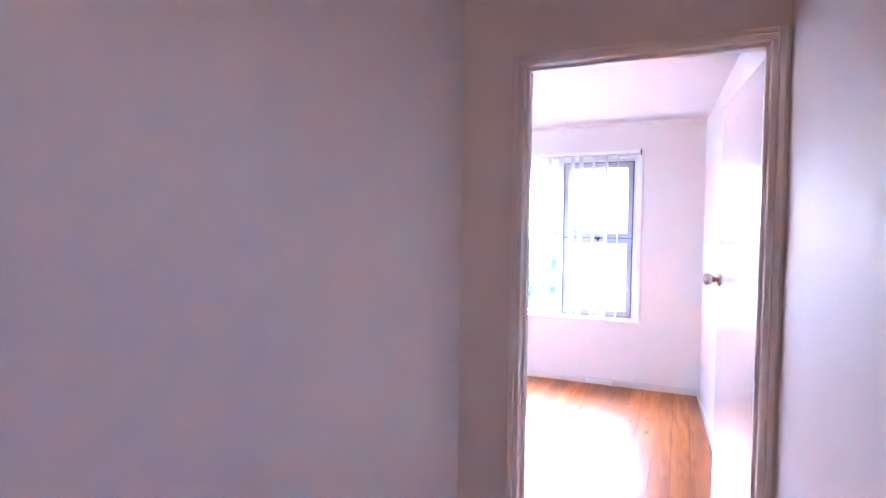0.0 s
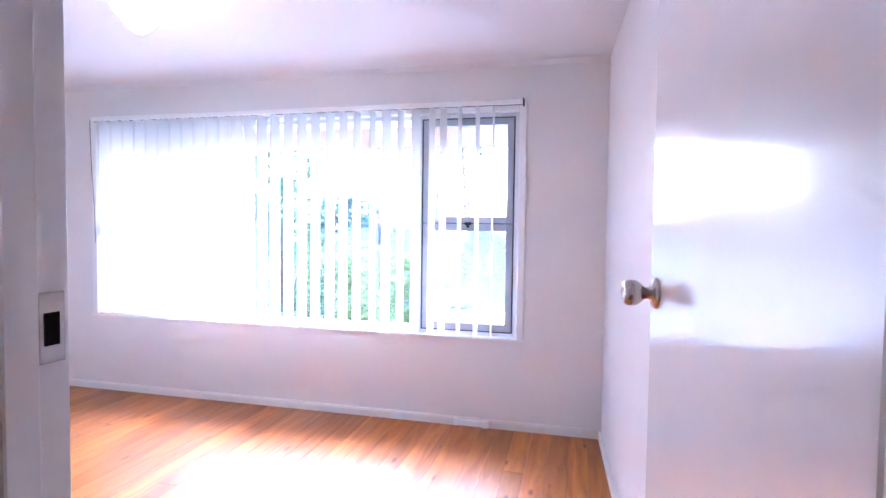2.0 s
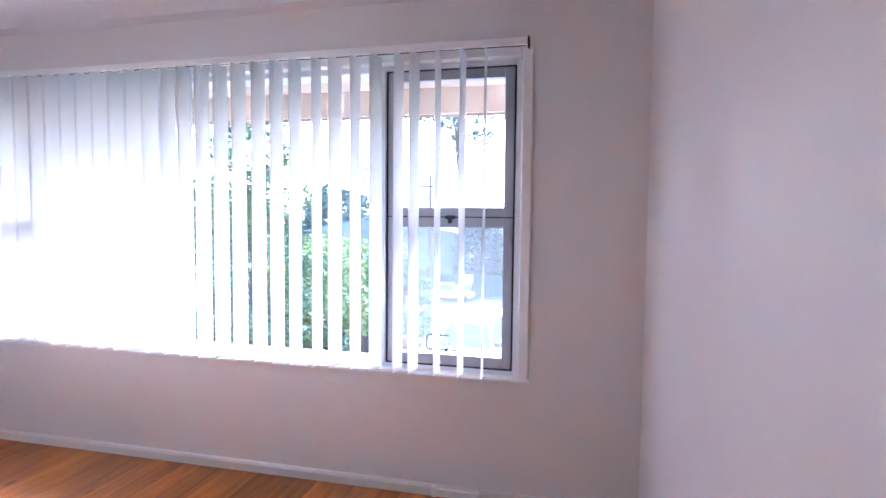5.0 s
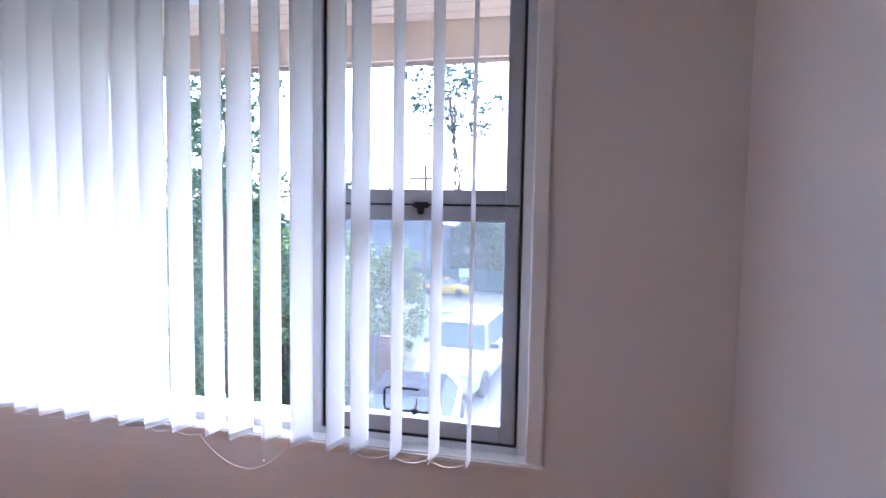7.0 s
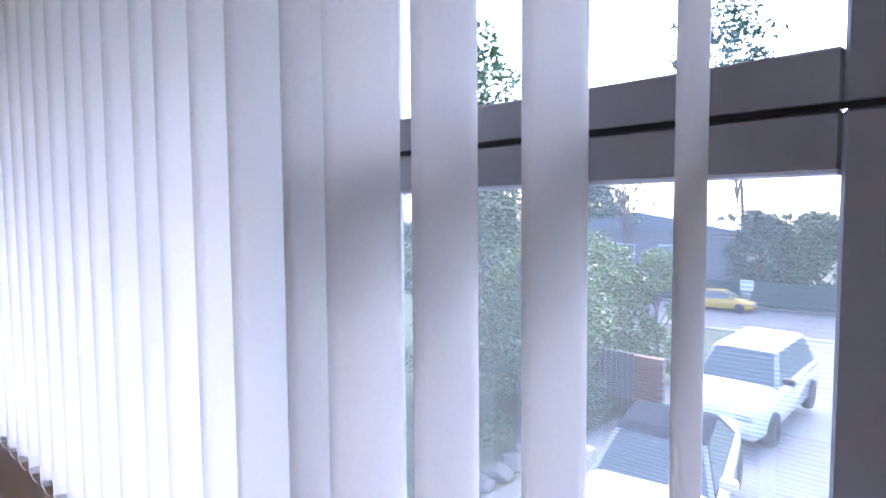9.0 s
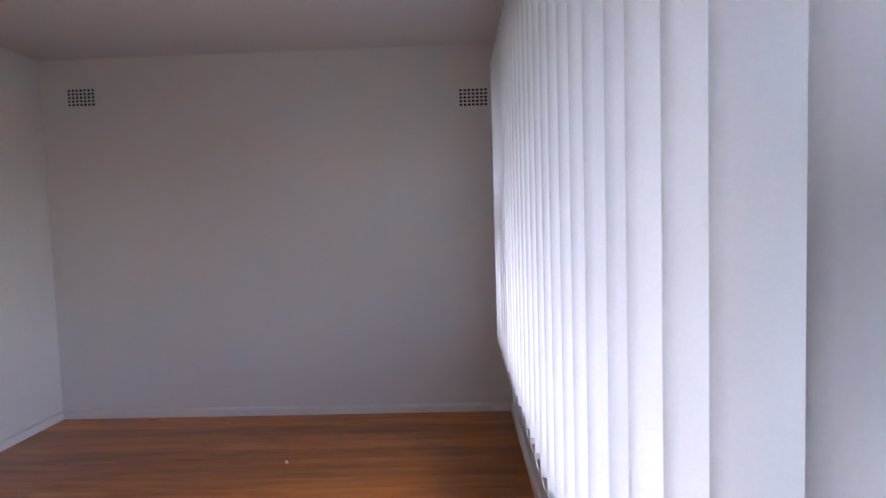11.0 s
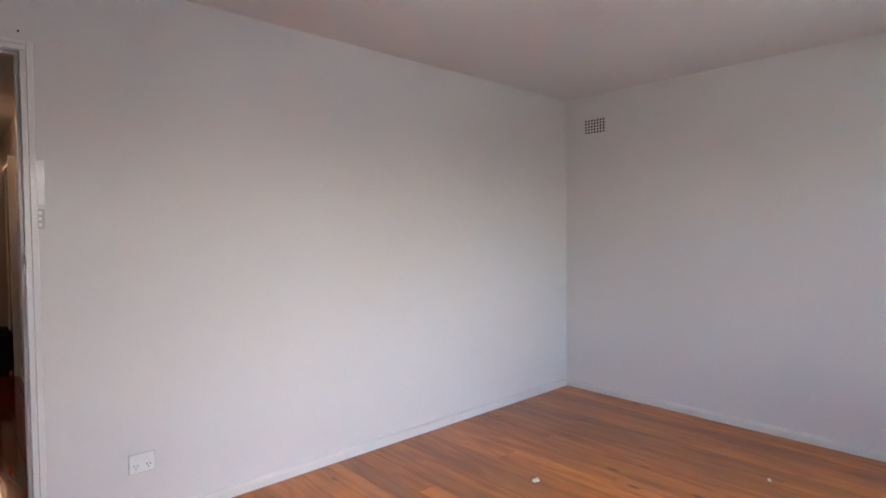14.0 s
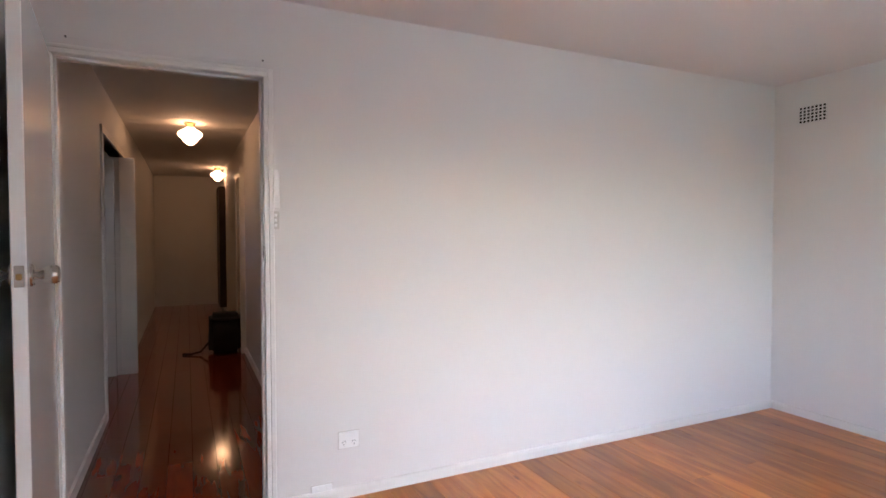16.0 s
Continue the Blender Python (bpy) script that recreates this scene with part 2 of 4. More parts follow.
DX0, DX1, DZ = 3.712, 4.53, 2.072
END = -8.6
setting("wall_left", block((-0.12, -0.1, 0), (0, YW, H)), WALL, "plain off-white painted plaster wall", "wall")
bm = slab([(rx(0), 0), (rx(0) + 0.14, 0), (rx(YW) + 0.14, YW), (rx(YW), YW)], 0, H)
setting("wall_right", bm, WALL, "plain off-white painted plaster wall behind the open door", "wall")
bm = block((0, -0.1, 0), (DX0 - 0.02, 0, H))
block((DX1 + 0.02, -0.1, 0), (4.74, 0, H), 0, bm)
block((DX0 - 0.02, -0.1, DZ + 0.02), (DX1 + 0.02, 0, H), 0, bm)
setting("wall_door_side", bm, WALL, "off-white painted wall with the doorway to the hall", "wall")
bm = block((-0.12, YW, 0), (WX0, YW + 0.24, H))
block((WX1, YW, 0), (4.74, YW + 0.24, H), 0, bm)
block((WX0, YW, 0), (WX1, YW + 0.24, WZ0), 0, bm)
block((WX0, YW, WZ1), (WX1, YW + 0.24, H), 0, bm)
setting("wall_window", bm, WALL, "off-white painted wall with the wide window", "wall")
setting("ceiling", block((-0.12, -0.1, H), (4.74, YW + 0.24, H + 0.12)), CEIL, "flat white painted plaster ceiling", "ceiling")
bm = side([(YW, H), (YW - 0.03, H), (YW, H - 0.03)], 0, 4.46, "x")
setting("cornice", bm, CEIL, "small white cove along the wall top", "cornice")

# hall shell
bm = slab([(hl(-0.1), -0.1), (hl(END), END), (hl(END) - 0.1, END), (hl(-0.1) - 0.1, -0.1)], 0, H)
setting("wall_hall_left", bm, WALL, "off-white hall wall in dim light", "wall")
SA, SB = -1.85, -3.28
bm = slab([(hr(-0.1), -0.1), (hr(-0.1) + 0.1, -0.1), (hr(SA) + 0.1, SA), (hr(SA), SA)], 0, H)
slab([(hr(SB), SB), (hr(SB) + 0.1, SB), (hr(END) + 0.1, END), (hr(END), END)], 0, H, bm)
slab([(hr(SA), SA), (hr(SA) + 0.1, SA), (hr(SB) + 0.1, SB), (hr(SB), SB)], 2.06, H, bm)
setting("wall_hall_right", bm, WALL, "off-white hall wall with a side opening", "wall")
setting("wall_hall_end", block((2.2, END - 0.1, 0), (5.6, END, H)), WALL, "off-white wall that closes the hall", "wall")
bm = block((hr(SA) + 0.1, SA, 0), (5.6, SA + 0.1, H))
block((hr(SB) + 0.1, SB - 0.1, 0), (5.6, SB, H), 0, bm)
block((5.6, SB - 0.1, 0), (5.7, SA + 0.1, 1.7), 0, bm)
block((5.6, SB - 0.1, 2.05), (5.7, SA + 0.1, H), 0, bm)
block((5.6, SB - 0.1, 1.7), (5.7, SB + 0.55, 2.05), 0, bm)
block((5.6, SA - 0.55, 1.7), (5.7, SA + 0.1, 2.05), 0, bm)
setting("wall_side_room", bm, WALL, "plain wall of the side passage", "wall")
setting("ceiling_hall", block((2.2, END - 0.1, H - 0.02), (5.7, -0.1, H + 0.1)), CEIL, "white hall ceiling in warm lamp light", "ceiling")

# Window added out of view; its size sets the daylight reaching the hall.
w2 = holder("window_added", "unseen small high white framed window added to light the hall", "window", 0, 0, 0, "structure")
for y0, y1, z0, z1 in ((SB + 0.55, SB + 0.59, 1.7, 2.05), (SA - 0.59, SA - 0.55, 1.7, 2.05), (SB + 0.59, SA - 0.59, 1.7, 1.74), (SB + 0.59, SA - 0.59, 2.01, 2.05)):
    part("window_frame", block((5.62, y0, z0), (5.68, y1, z1), 0.003), TRIM, w2)
p = part("pane", block((5.648, SB + 0.59, 1.74), (5.652, SA - 0.59, 2.01)), GLASS, w2)
p.visible_shadow = False

# baseboards
bm = side([(0, 0), (0.018, 0), (0.018, 0.04), (0.012, 0.052), (0, 0.056)], 0.02, DX0 - 0.06, "x")
setting("baseboard", bm, SKIRT, "low white painted skirting board", "skirting")
bm = side([(YW, 0), (YW - 0.018, 0), (YW - 0.018, 0.04), (YW - 0.012, 0.052), (YW, 0.056)], 0.02, 4.44, "x")
setting("baseboard", bm, SKIRT, "low white painted skirting board", "skirting")
bm = side([(0, 0), (0.018, 0), (0.018, 0.04), (0.012, 0.052), (0, 0.056)], 0.0, YW, "y")
setting("baseboard", bm, SKIRT, "low white painted skirting board", "skirting")
bm = slab([(rx(0.02), 0.02), (rx(YW), YW - 0.02), (rx(YW) - 0.018, YW - 0.02), (rx(0.02) - 0.018, 0.02)], 0, 0.055)
setting("baseboard", bm, SKIRT, "low white painted skirting board", "skirting")
bm = slab([(hl(-0.12), -0.12), (hl(END), END), (hl(END) + 0.015, END), (hl(-0.12) + 0.015, -0.12)], 0, 0.07)
setting("baseboard", bm, SKIRT, "white hall skirting board", "skirting")
bm = slab([(hr(-0.12), -0.12), (hr(SA + 0.06), SA + 0.06), (hr(SA + 0.06) - 0.015, SA + 0.06), (hr(-0.12) - 0.015, -0.12)], 0, 0.07)
setting("baseboard", bm, SKIRT, "white hall skirting board", "skirting")

# door frame of the room, with its thin beaded edge
fr = holder("trim_door", "white painted timber door frame with beaded edge", "door frame", 0, 0, 0, "structure")
part("jamb", block((DX0 - 0.02, -0.115, 0), (DX0, 0.012, DZ), 0.003), TRIM, fr)
part("jamb", block((DX1, -0.115, 0), (DX1 + 0.02, 0.012, DZ), 0.003), TRIM, fr)
part("head", block((DX0 - 0.02, -0.115, DZ), (DX1 + 0.02, 0.012, DZ + 0.02), 0.003), TRIM, fr)
part("stop", block((DX0, -0.075, 0), (DX0 + 0.012, -0.035, DZ - 0.012), 0.002), TRIM, fr)
part("stop", block((DX1 - 0.012, -0.075, 0), (DX1, -0.035, DZ - 0.012), 0.002), TRIM, fr)
part("stop", block((DX0, -0.075, DZ - 0.012), (DX1, -0.035, DZ), 0.002), TRIM, fr)
for y0, y1 in ((0, 0.014), (-0.114, -0.1)):
    for x0, x1 in ((DX0 - 0.045, DX0 - 0.02), (DX1 + 0.02, DX1 + 0.045)):
        part("architrave", block((x0, y0, 0), (x1, y1, DZ + 0.038), 0.004), TRIM, fr)
    part("architrave", block((DX0 - 0.02, y0, DZ + 0.02), (DX1 + 0.02, y1, DZ + 0.038), 0.004), TRIM, fr)
part("strike_plate", block((DX0 - 0.001, -0.028, 1.20), (DX0 + 0.002, 0.004, 1.28), 0.001), NICKEL, fr, "worn steel strike plate")
part("strike_hole", block((DX0 + 0.0021, -0.022, 1.22), (DX0 + 0.003, -0.004, 1.257)), DARK, fr)

# open door leaf
leaf = holder("door_1", "white gloss painted flush door standing open", "door", DX1 + 0.036, 0.02, 0, "structure")
leaf.rotation_euler = (0, 0, radians(95.8))
part("door_panel", block((0, -0.0, 0.008), (0.80, 0.036, 2.055), 0.003), DOORPAINT, leaf)
for sgn, y in ((1, 0.036), (-1, 0.0)):
    kn = part("rose", lathe([(0.0, 0), (0.034, 0), (0.034, 0.004 * sgn), (0.028, 0.011 * sgn), (0.013, 0.013 * sgn), (0.012, 0.03 * sgn), (0.0, 0.03 * sgn)], 32, "y", (0.742, y, 1.22)), NICKEL, leaf, "brushed nickel rose", True)
    part("knob", lathe([(0.0, 0.026 * sgn), (0.013, 0.026 * sgn), (0.02, 0.034 * sgn), (0.027, 0.044 * sgn), (0.0285, 0.054 * sgn), (0.027, 0.064 * sgn), (0.022, 0.071 * sgn), (0.012, 0.073 * sgn), (0.0105, 0.0705 * sgn), (0.0, 0.0705 * sgn)], 32, "y", (0.742, y, 1.22)), NICKEL, kn, "round brushed nickel knob", True)
lp = part("latch_plate", block((0.799, 0.006, 1.19), (0.8015, 0.030, 1.25), 0.001), NICKEL, leaf, "steel latch plate")
part("latch_bolt", block((0.8015, 0.011, 1.21), (0.809, 0.025, 1.228), 0.003), BRASS, lp)
for z in (0.22, 1.02, 1.8):
    part("hinge", lathe([(0.0, z), (0.006, z), (0.006, z + 0.09), (0.0, z + 0.09)], 12, "z", (-0.004, -0.004, 0)), TRIM, leaf)

# side opening of the hall
so = holder("trim_hall_opening", "white gloss door frame in the hall wall", "door frame", 0, 0, 0, "structure")
part("architrave", block((hr(SA) - 0.016, SA - 0.01, 0), (hr(SA) + 0.02, SA + 0.05, 2.11), 0.004), TRIM, so)
part("architrave", block((4.483, SB - 0.03, 0), (4.615, SB + 0.012, 2.06), 0.004), TRIM, so)
part("head", slab([(hr(SA) - 0.014, SA + 0.05), (hr(SA) + 0.1, SA + 0.05), (hr(SB) + 0.1, SB), (hr(SB) - 0.014, SB)], 2.06, 2.11), TRIM, so)
sd = holder("door_2", "white painted door edge in the side passage", "door", 4.65, SB + 0.06, 0, "structure")
part("door_panel", block((0, 0, 0.01), (0.7, 0.035, 2.03), 0.003), DOORPAINT, sd)
sw2 = holder("light_switch", "small white switch plate beside the hall opening", "switch", 4.545, SB + 0.0135, 1.36)
part("plate", block((-0.025, 0, -0.04), (0.025, 0.008, 0.04), 0.003), PLASTIC, sw2)
part("rocker", block((-0.008, 0.008, -0.012), (0.008, 0.013, 0.012), 0.002), PLASTIC, sw2)
d3 = holder("door_3", "white framed doorway in the hall wall", "door", 0, 0, 0, "structure")
part("architrave", slab([(hl(-3.75), -3.75), (hl(-3.75) + 0.05, -3.75), (hl(-3.85) + 0.05, -3.85), (hl(-3.85), -3.85)], 0, 2.08), TRIM, d3)
part("architrave", slab([(hl(-4.75), -4.75), (hl(-4.75) + 0.02, -4.75), (hl(-4.83) + 0.02, -4.83), (hl(-4.83), -4.83)], 0, 2.08), TRIM, d3)
part("architrave", slab([(hl(-3.85), -3.85), (hl(-3.85) + 0.02, -3.85), (hl(-4.75) + 0.02, -4.75), (hl(-4.75), -4.75)], 2.03, 2.08), TRIM, d3)
part("door_panel", slab([(hl(-3.85), -3.85), (hl(-3.85) + 0.008, -3.85), (hl(-4.75) + 0.008, -4.75), (hl(-4.75), -4.75)], 0.01, 2.03), DOORPAINT, d3)
d4 = holder("door_4", "dark upright strip at a doorway in the far hall corner", "door", 0, 0, 0, "structure")
DKBROWN = mat("dark_brown", (0.035, 0.02, 0.014), 0.5, vary=0.3, scale=8)
# Plain dark brown slab, 2 m tall, standing 10 cm proud of the wall.
part("door_panel", slab([(hl(-7.0), -7.0), (hl(-7.0) + 0.10, -7.0), (hl(-7.8) + 0.10, -7.8), (hl(-7.8), -7.8)], 0.12, 2.12), DKBROWN, d4)

# ---- window ----
win = holder("window_1", "wide window in grey aluminium with sliding end sashes", "window", 0, 0, 0, "structure")
part("window_frame", frame_bars(WX0, WX1, WZ0, WZ1, 0.03, YW + 0.03, YW + 0.16, 0.003), ALUW, win, "white painted window frame")
part("architrave", block((WX1, YW - 0.016, WZ0), (WX1 + 0.05, YW, WZ1 + 0.05), 0.005), TRIM, win)
part("architrave", block((WX0 - 0.055, YW - 0.016, WZ0), (WX0, YW, WZ1 + 0.05), 0.005), TRIM, win)
part("architrave", block((WX0, YW - 0.016, WZ1), (WX1, YW, WZ1 + 0.05), 0.005), TRIM, win)
part("window_sill", block((WX0 - 0.06, YW - 0.028, WZ0 - 0.016), (WX1 + 0.056, YW + 0.05, WZ0 + 0.004), 0.006, seg=2), TRIM, win, "white painted timber sill")
for x0, x1 in ((3.185, 3.228), (1.19, 1.233)):
    part("mullion", block((x0, YW + 0.02, WZ0 + 0.03), (x1, YW + 0.15, WZ1 - 0.03), 0.003), ALUW, win, "white mullion")


def sash(x0, x1):
    """One end bay: an upper pane over a lower pane behind an insect screen."""
    zm = 1.382
    up = part("upper_sash", frame_bars(x0, x1, zm, 2.088, 0.046, YW + 0.035, YW + 0.075, 0.003, 0.046, 0.048), ALU, win, "grey aluminium upper sash")
    p = part("pane", block((x0 + 0.04, YW + 0.053, zm + 0.04), (x1 - 0.04, YW + 0.057, 2.05)), GLASS, up)
    p.visible_shadow = False
    lo = part("lower_sash", frame_bars(x0, x1, 0.648, zm - 0.003, 0.046, YW + 0.035, YW + 0.078, 0.003, 0.052, 0.05), ALU, win, "grey aluminium lower sash")
    p = part("pane", block((x0 + 0.04, YW + 0.062, 0.69), (x1 - 0.04, YW + 0.066, zm - 0.04)), GLASS, lo)
    p.visible_shadow = False
    p = part("insect_screen", block((x0 + 0.04, YW + 0.083, 0.685), (x1 - 0.04, YW + 0.085, zm - 0.03)), SCREEN, lo, "fine grey insect mesh")
    part("seal", frame_bars(x0 - 0.006, x1 + 0.006, 0.642, 2.094, 0.006, YW + 0.03, YW + 0.074, 0), RUBBER, win, "black rubber seal")
    part("meeting_rail_seal", block((x0 + 0.002, YW + 0.033, zm - 0.0035), (x1 - 0.002, YW + 0.036, zm + 0.0015)), RUBBER, win)


sash(3.236, 3.862)
sash(0.556, 1.182)
p = part("pane", block((1.233, YW + 0.08, WZ0 + 0.03), (3.185, YW + 0.085, WZ1 - 0.03)), GLASS, win)
p.visible_shadow = False
ct = part("catch", block((3.53, YW + 0.022, 1.370), (3.585, YW + 0.035, 1.389), 0.005, seg=2), RUBBER, win, "dark sash catch")
part("catch_lever", block((3.548, YW + 0.014, 1.35), (3.57, YW + 0.024, 1.376), 0.004, seg=2), RUBBER, ct)
hz = 0.728
hd = part("stay_handle", tube([(3.612, YW + 0.02, hz), (3.455, YW + 0.02, hz), (3.447, YW + 0.02, hz + 0.01), (3.447, YW + 0.02, hz + 0.062), (3.455, YW + 0.02, hz + 0.072), (3.56, YW + 0.02, hz + 0.072)], 0.0042, 6), RUBBER, win, "black wire sash handle")
part("stay_knob", lathe([(0.0, -0.012), (0.009, -0.008), (0.011, 0), (0.009, 0.008), (0.0, 0.012)], 12, "y", (3.548, YW + 0.02, hz)), RUBBER, hd, "", True)
part("stay_arm", tube([(3.548, YW + 0.02, hz), (3.556, YW + 0.015, hz + 0.03), (3.552, YW + 0.015, hz + 0.045)], 0.004, 6), NICKEL, hd)

# ---- vertical blind ----
vb = holder("vertical_blind", "white fabric vertical blind, slats half open, on a long headrail", "blind", 0, 0, 0)
BY = 3.035
part("headrail", block((0.56, BY - 0.022, 2.145), (3.928, BY + 0.022, 2.178), 0.004), PLASTIC, vb, "white headrail")
part("rail_slot", block((0.57, BY - 0.006, 2.1435), (3.92, BY + 0.006, 2.1455)), DARK, vb)
for x in (0.7, 2.3, 3.16, 3.9):
    part("rail_bracket", block((x - 0.012, BY + 0.0, 2.178), (x + 0.012, YW - 0.0, 2.186), 0.002), PLASTIC, vb)
part("end_cap", block((3.928, BY - 0.024, 2.135), (3.935, BY + 0.024, 2.182), 0.002), DARK, vb)
FRONTS = [3.744, 3.633, 3.519, 3.397, 3.323, 3.204, 3.106, 2.996, 2.909, 2.789, 2.686, 2.585, 2.474, 2.37, 2.263] + [2.157 - 0.1056 * i for i in range(15)]
TURNS = [2, -8, -5, -17, -14, -22, -13, -23, -6, -14, -17, -18, -18, -18, -18, -20]


def slat_mesh(seed):
    """A hanging fabric strip with a slight cross curve and a weighted hem."""
    rng = random.Random(seed)
    bm = bmesh.new()
    w, cur, lean = 0.089, rng.uniform(0.002, 0.005), rng.uniform(-0.003, 0.003)
    z0, z1 = 0.643 + rng.uniform(-0.003, 0.003), 2.135
    cols, rows = 7, 9
    grid = []
    for j in range(rows):
        z = z0 + (z1 - z0) * j / (rows - 1)
        row = []
        for i in range(cols):
            u = i / (cols - 1)
            row.append(bm.verts.new((cur * (1 - (2 * u - 1) ** 2) + lean * (1 - j / (rows - 1)), (u - 0.5) * w, z)))
        grid.append(row)
    for j in range(rows - 1):
        for i in range(cols - 1):
            bm.faces.new((grid[j][i], grid[j][i + 1], grid[j + 1][i + 1], grid[j + 1][i]))
    bmesh.ops.solidify(bm, geom=bm.faces[:], thickness=0.0009)
    return bm


for i, x in enumerate(FRONTS):
    turn = TURNS[i] if i < len(TURNS) else -20.0 - (i - 15) * 3.0 + random.Random(i).uniform(-3, 3)
    s = part("slat", slat_mesh(i), SLAT, vb, "", True)
    a = radians(turn)
    s.location = (x - 0.0445 * math.sin(a), 2.972 + 0.0445 * math.cos(a), 0)
    s.rotation_euler = (0, 0, a)
    part("hem_weight", block((-0.0016, -0.043, 0.639), (0.0016, 0.043, 0.658), 0.0006), PLASTIC, s)
    part("hanger", block((-0.003, -0.006, 2.13), (0.003, 0.006, 2.146), 0.001), PLASTIC, s)
    if i + 1 < len(FRONTS) and i not in (5, 6, 7):
        xb = FRONTS[i + 1]
        part("bottom_chain", tube([(x + (xb - x) * q, 2.972, 0.655 - 0.016 * math.sin(math.pi * q)) for q in (0, 0.2, 0.4, 0.6, 0.8, 1)], 0.0011, 5), CHAIN, vb)
part("loose_chain", tube([(2.905 + 0.30 * q, 2.955 + 0.01 * math.sin(3 * q), 0.655 - 0.095 * math.sin(math.pi * q) ** 0.8) for q in [k / 12 for k in range(13)]], 0.0013, 5), CHAIN, vb, "loose hanging spacer chain")
part("chain_bead", lathe([(0, -0.004), (0.004, 0), (0, 0.004)], 8, "z", (3.11, 2.98, 0.584)), CHAIN, vb)
part("tail_cord", tube([(3.757, 2.993, 0.65), (3.756, 2.992, 0.62), (3.758, 2.99, 0.575)], 0.001, 5), CHAIN, vb)
part("control_cord", tube([(0.565, 3.0, 2.15), (0.575, 3.0, 1.8), (0.60, 3.0, 1.45), (0.605, 3.0, 1.2)], 0.0022, 5), DARK, vb, "dark control cord")

# ---- fixtures on the walls ----


def vent(y0, z0):
    v = holder("wall_vent", "white plaster wall vent with square holes", "vent", 0, y0, z0)
    bm = bmesh.new()
    W, Hh, nx, nz = 0.19, 0.118, 7, 5
    # Black sheet behind the grid paints in the shade of the holes.
    part("vent_back", block((0.0005, 0.004, 0.004), (0.002, W - 0.004, Hh - 0.004)), DARK, v, "black sheet for the shaded vent holes")
    for i in range(nx + 1):
        c = W * i / nx
        block((0.002, max(0, c - 0.0046), 0), (0.0065, min(W, c + 0.0046), Hh), 0, bm)
    for j in range(nz + 1):
        c = Hh * j / nz
        block((0.002, 0.0, max(0, c - 0.0044)), (0.0062, W, min(Hh, c + 0.0044)), 0, bm)
    part("vent_grid", bm, WALL, v)


vent(0.183, 2.128)
vent(2.803, 2.037)


def powerpoint(x, z, big=True):
    p = holder("power_outlet", "white double power outlet on the wall" if big else "small white outlet box on the skirting", "power outlet", x, 0.0, z)
    part("plate", block((-0.052, 0, -0.042), (0.052, 0.009, 0.042), 0.003, seg=2), PLASTIC, p)
    # Greyer rim, 3 mm wider than the plate, draws its outline.
    part("plate_base", block((-0.055, 0, -0.045), (0.055, 0.004, 0.045), 0.001), GREYPLASTIC, p)
    for cx in (-0.026, 0.026):
        for dx, dz, tl in ((-0.007, 0.0, 0.4), (0.007, 0.0, -0.4), (0, -0.014, 0)):
            s = part("socket_slot", block((-0.0013, 0.0092, -0.005), (0.0013, 0.0098, 0.005)), GREYHOLE, p)
            s.location, s.rotation_euler = (cx + dx, 0, dz - 0.008), (0, tl, 0)
        part("rocker", block((cx - 0.006, 0.009, 0.018), (cx + 0.006, 0.0125, 0.032), 0.0015), PLASTIC, p)


powerpoint(3.313, 0.294)
powerpoint(3.45, 0.045, False)
sw = holder("light_switch", "white three-gang light switch beside the door frame", "switch", 3.662, 0, 1.402)
part("plate", block((-0.018, 0, -0.042), (0.018, 0.012, 0.042), 0.003, seg=2), GREYPLASTIC, sw, "grey switch plate")
for dz in (-0.024, 0, 0.024):
    part("rocker", block((-0.006, 0.012, dz - 0.007), (0.006, 0.017, dz + 0.007), 0.0015), PLASTIC, sw)
part("mount_block", block((-0.02, 0, 0.055), (0.014, 0.006, 0.242), 0.002), DOORPAINT, sw, "glossy painted patch above")
for x, z in ((4.478, 2.141), (3.712, 2.144)):
    n = holder("wall_nail", "small dark nail above the doorway", "nail", x, 0, z)
    part("nail_shank", lathe([(0, 0), (0.0022, 0), (0.0022, 0.012), (0.004, 0.0125), (0.004, 0.014), (0, 0.014)], 8, "y"), DARK, n)
wl = holder("wall_wire", "thin painted wire strung over the doorway", "wire", 0, 0, 0)
part("wire", tube([(4.478 - 0.766 * q, 0.004, 2.142 - 0.012 * math.sin(math.pi * q)) for q in [k / 8 for k in range(9)]], 0.0012, 5), WALL, wl)
tk = holder("cable_duct", "white plastic cable duct along the skirting", "cable duct", 0, 0, 0)
part("duct", block((3.50, YW - 0.034, 0.008), (3.70, YW - 0.018, 0.046), 0.002), PLASTIC, tk)
part("duct_joint", block((3.49, YW - 0.037, 0.004), (3.515, YW - 0.018, 0.056), 0.002), PLASTIC, tk)
part("duct_end", block((3.685, YW - 0.04, 0.002), (3.73, YW - 0.018, 0.054), 0.003), PLASTIC, tk, "grubby duct end cap")
part("cable", tube([(3.73, YW - 0.022, 0.062), (4.1, YW - 0.022, 0.064), (4.43, YW - 0.022, 0.062)], 0.0025, 5), PLASTIC, tk)


